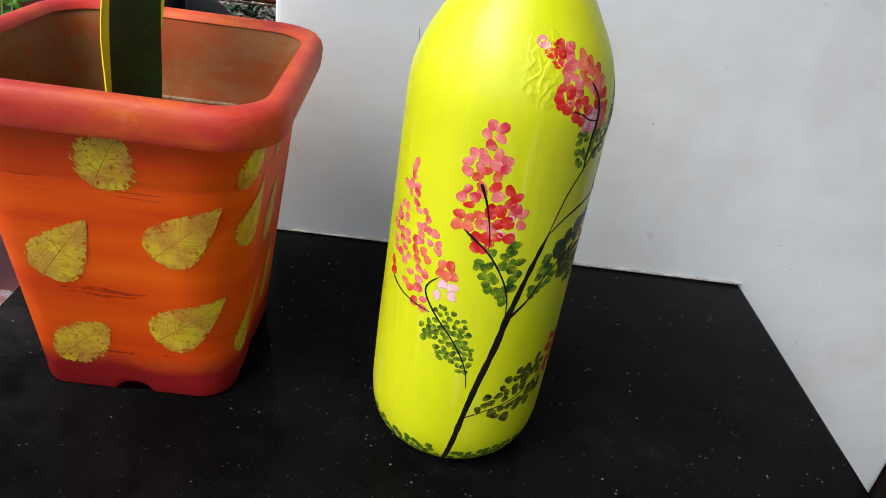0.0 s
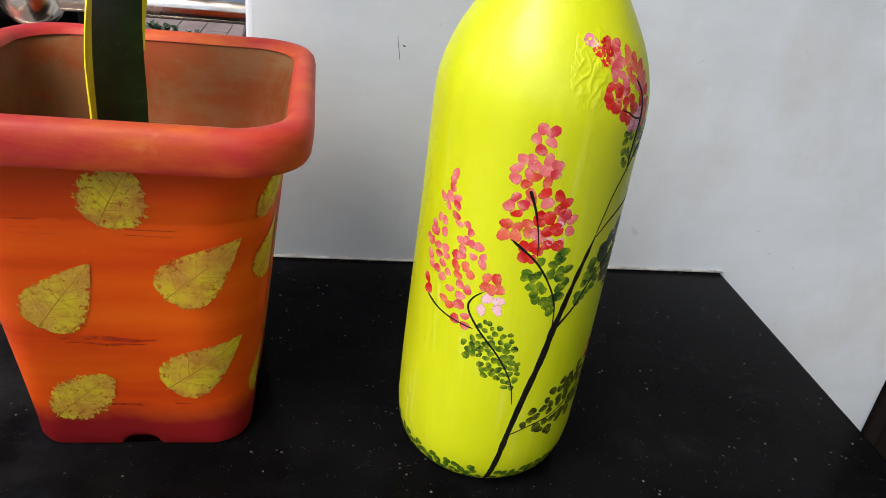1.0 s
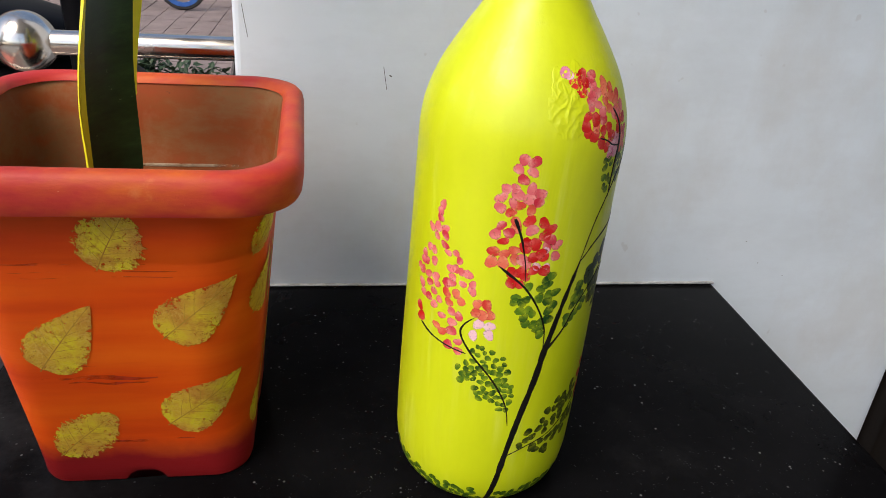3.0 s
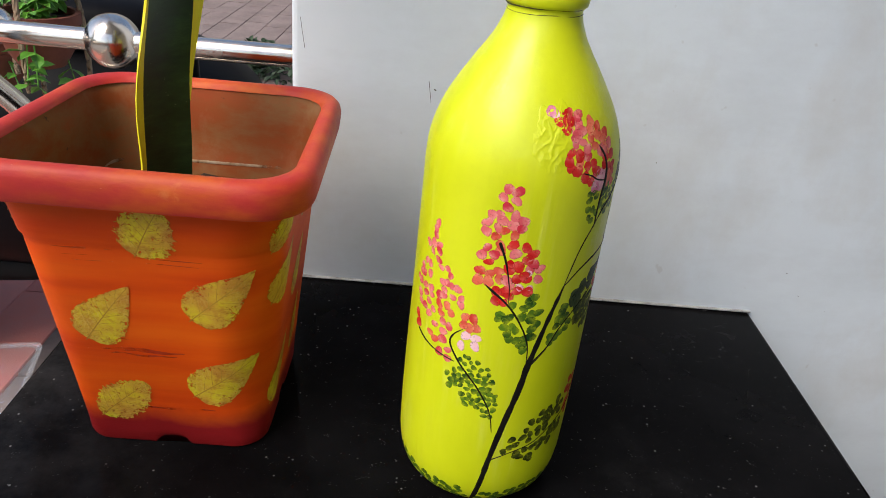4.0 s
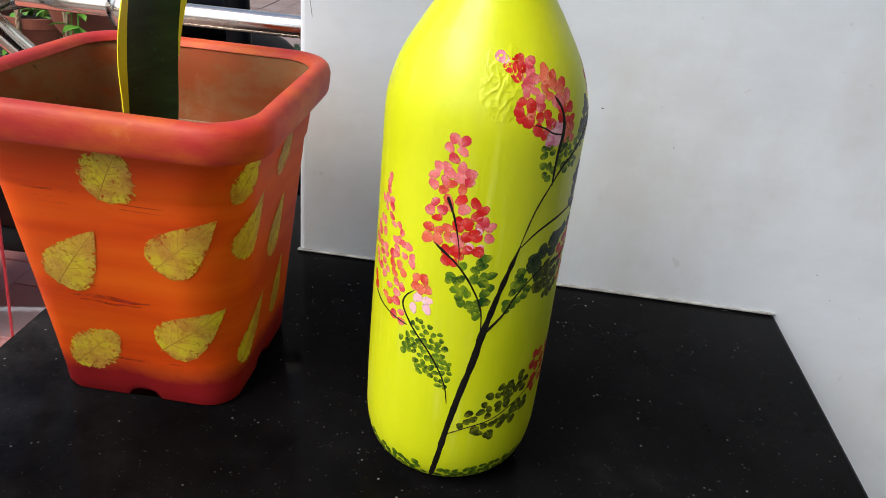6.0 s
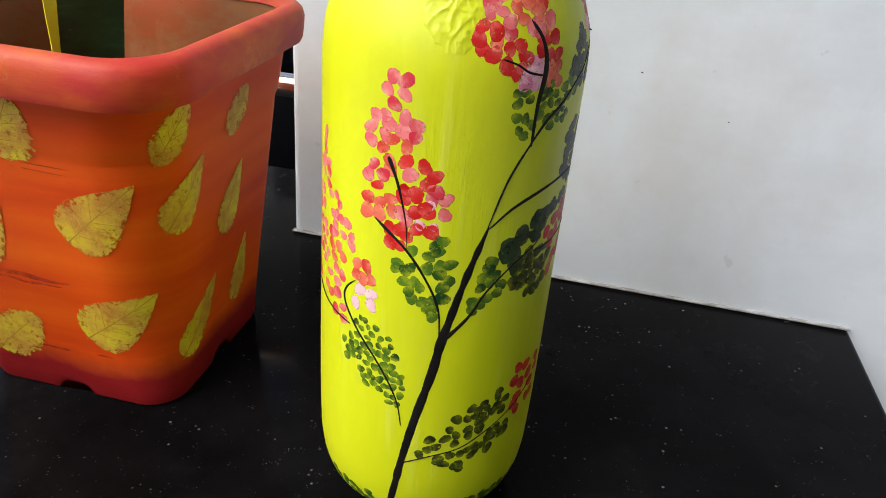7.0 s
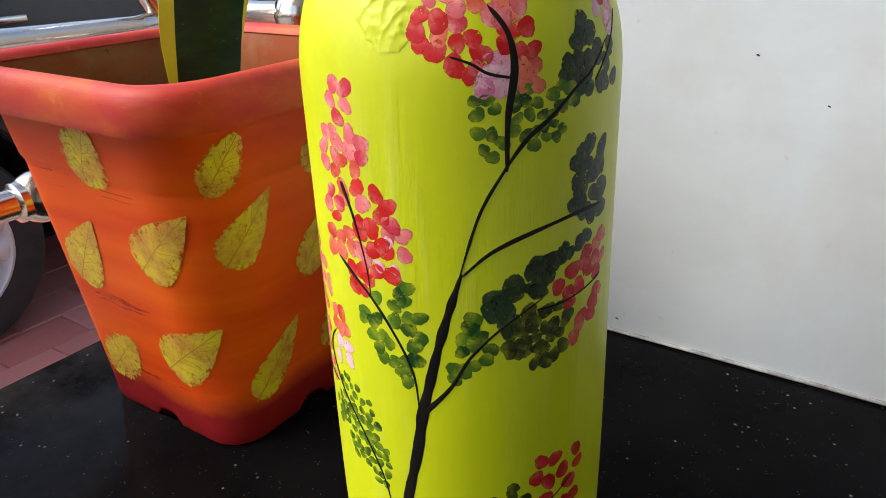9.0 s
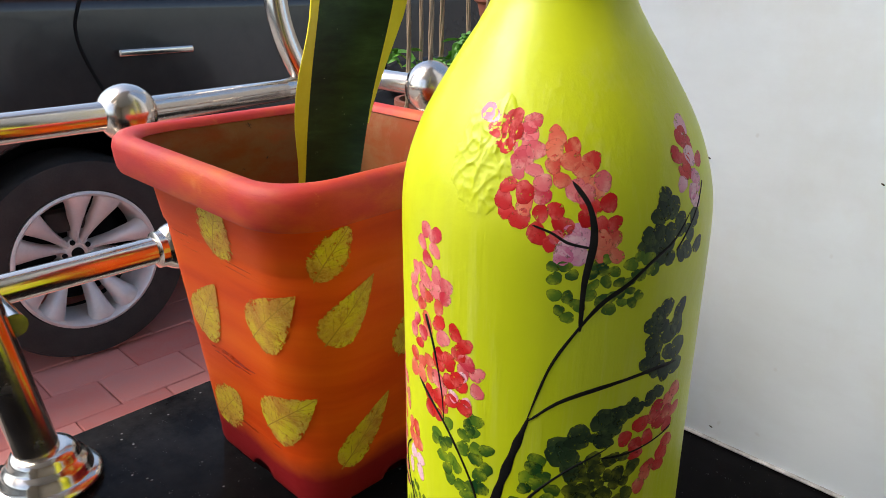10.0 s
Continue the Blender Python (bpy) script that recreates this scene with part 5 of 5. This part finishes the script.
for wx in (-1.32, -0.14):
    w = part("wheel", turned(bmesh.new(), [(0.13, -0.045), (0.20, -0.045), (0.22, -0.02), (0.22, 0.02), (0.20, 0.045), (0.13, 0.045)], (wx, 1.36, GROUND + 0.22), (0, 1, 0), 44), SCOOT, scooter)
    part("rim", turned(bmesh.new(), [(0.128, -0.03), (0.128, 0.03), (0.03, 0.035), (0.03, -0.035)], (wx, 1.36, GROUND + 0.22), (0, 1, 0), 36), SHADOWED, w)
scribble = smooth_path([(-0.775, 1.185, -0.020), (-0.755, 1.185, 0.010), (-0.748, 1.185, -0.016), (-0.733, 1.185, 0.006), (-0.728, 1.185, -0.014), (-0.712, 1.185, 0.006), (-0.704, 1.185, -0.012), (-0.688, 1.185, 0.002)], 8)
part("emblem", tube(bmesh.new(), scribble, 0.0022, 8), WHITE, scooter, "white painted flourish")

# ---- the small bicycle far behind ----
bike = thing("bicycle", "small blue bicycle parked on the pavers", "bicycle", (-1.64, 6.8, GROUND))
for wx in (-2.015, -1.285):
    w = part("wheel", turned(bmesh.new(), [(0.165, -0.02), (0.19, -0.018), (0.20, 0.0), (0.19, 0.018), (0.165, 0.02)], (wx, 6.8, GROUND + 0.20), (0, 1, 0), 40, (False, False)), RUBBER, bike, "black tyre")
    part("rim", turned(bmesh.new(), [(0.135, -0.018), (0.168, -0.022), (0.168, 0.022), (0.135, 0.018), (0.135, -0.018)], (wx, 6.8, GROUND + 0.20), (0, 1, 0), 40, (False, False)), BLUE, w, "blue rim")
    for k in range(6):
        a = math.pi * k / 3
        part("spoke", tube(bmesh.new(), [(wx, 6.8, GROUND + 0.20), (wx + 0.14 * math.cos(a), 6.8, GROUND + 0.20 + 0.14 * math.sin(a))], 0.006, 6), BLUE, w)
part("frame", tube(bmesh.new(), [(-2.015, 6.8, GROUND + 0.2), (-1.86, 6.8, GROUND + 0.48), (-1.42, 6.8, GROUND + 0.50), (-1.62, 6.8, GROUND + 0.22), (-2.015, 6.8, GROUND + 0.2)], 0.014, 10), BLUE, bike)
part("fork", tube(bmesh.new(), [(-1.285, 6.8, GROUND + 0.2), (-1.40, 6.8, GROUND + 0.62)], 0.014, 10), BLUE, bike)
part("saddle", blob((-1.87, 6.8, GROUND + 0.55), (0.10, 0.05, 0.025)), RUBBER, bike)

# ---- low greenery beyond the scooter ----
rng = random.Random(21)
bm = bmesh.new()
for _ in range(900):
    r, a = abs(rng.gauss(0, 0.22)), rng.uniform(0, 6.283)
    leaflet(bm, (-1.0 + 1.5 * r * math.cos(a), 4.15 + r * math.sin(a), GROUND + rng.uniform(0, 0.20) * max(0.1, 1 - r / 0.6)), rng.uniform(0.03, 0.06), rng, -0.5)
shrub = mesh_object("ground_cover", bm, varied("dull_dark_leaves", (0.012, 0.030, 0.010), (0.030, 0.060, 0.018), 8, 0.6), False)
tagged(shrub, "low dark green ground cover on the pavers", "plants", kind="stuff")

# ---- unseen walls added round the yard; the tall far one blocks sky light ----
for name, lo, hi in (("wall_yard_far", (-9, 9.5, GROUND - 0.02), (6, 9.7, 5.0)), ("wall_yard_west", (-9.2, -8, GROUND - 0.02), (-9.0, 9.7, 1.6)), ("wall_yard_near", (-9, -8.2, GROUND - 0.02), (6, -8.0, 1.0))):
    tagged(mesh_object(name, boxed(lo, hi, 0.02, 2), CEMENT), "unseen plain grey cement wall that closes the yard", "wall", kind="structure")

# ---- pavers ----
pavement = thing("pavement", "red concrete pavers laid in running bond", "pavement", (0, 0, GROUND), kind="structure")
ROW, LONG = 0.165, 0.242
bm = boxed((-LONG / 2 + 0.0012, -ROW / 2 + 0.0012, -0.02), (LONG / 2 - 0.0012, ROW / 2 - 0.0012, 0.0), 0.003, 1)
first = part("paver", bm, PAVER, pavement, "", False)
shape = first.data
first.matrix_basis = Matrix.Translation((0, 0, -30))
cells = []
for i in range(-2, 9):
    for j in range(-3, 13):
        cells.append((-1.5895 - 0.165 * (i - 3) - 0.2475, 0.766 + LONG * (j + (0.5 if i % 2 else 0.0)) - 0.121))
for k, (x, y) in enumerate(cells):
    ob = first if k == 0 else bpy.data.objects.new("paver", shape)
    if k:
        scene.collection.objects.link(ob)
        ob.parent = pavement
    ob.matrix_parent_inverse = Matrix.Identity(4)
    ob.matrix_basis = pose(x, y, random.uniform(-0.002, 0.002), random.uniform(-0.4, 0.4), random.uniform(-0.4, 0.4), 90 + random.uniform(-0.5, 0.5))
bm = bmesh.new()
for i in range(-12, 9):
    for j in range(-6, 34):
        if -2 <= i < 9 and -3 <= j < 13:
            continue
        x, y = -1.5895 - 0.165 * (i - 3) - 0.2475, 0.766 + LONG * (j + (0.5 if i % 2 else 0.0)) - 0.121
        if x > X_OUT - 0.1 and y < 0.9 or x > 0.2:
            continue
        z = GROUND + random.uniform(-0.002, 0.002)
        box(bm, (x - ROW / 2 + 0.003, y - LONG / 2 + 0.003, z - 0.02), (x + ROW / 2 - 0.003, y + LONG / 2 - 0.003, z))
far = mesh_object("paver_field", bm, varied("greyish_pavers", (0.15, 0.11, 0.10), (0.26, 0.20, 0.18), 5, 0.85, 0.4, 0.002), False)
tagged(far, "greyish red pavers further off", "pavers", kind="stuff")
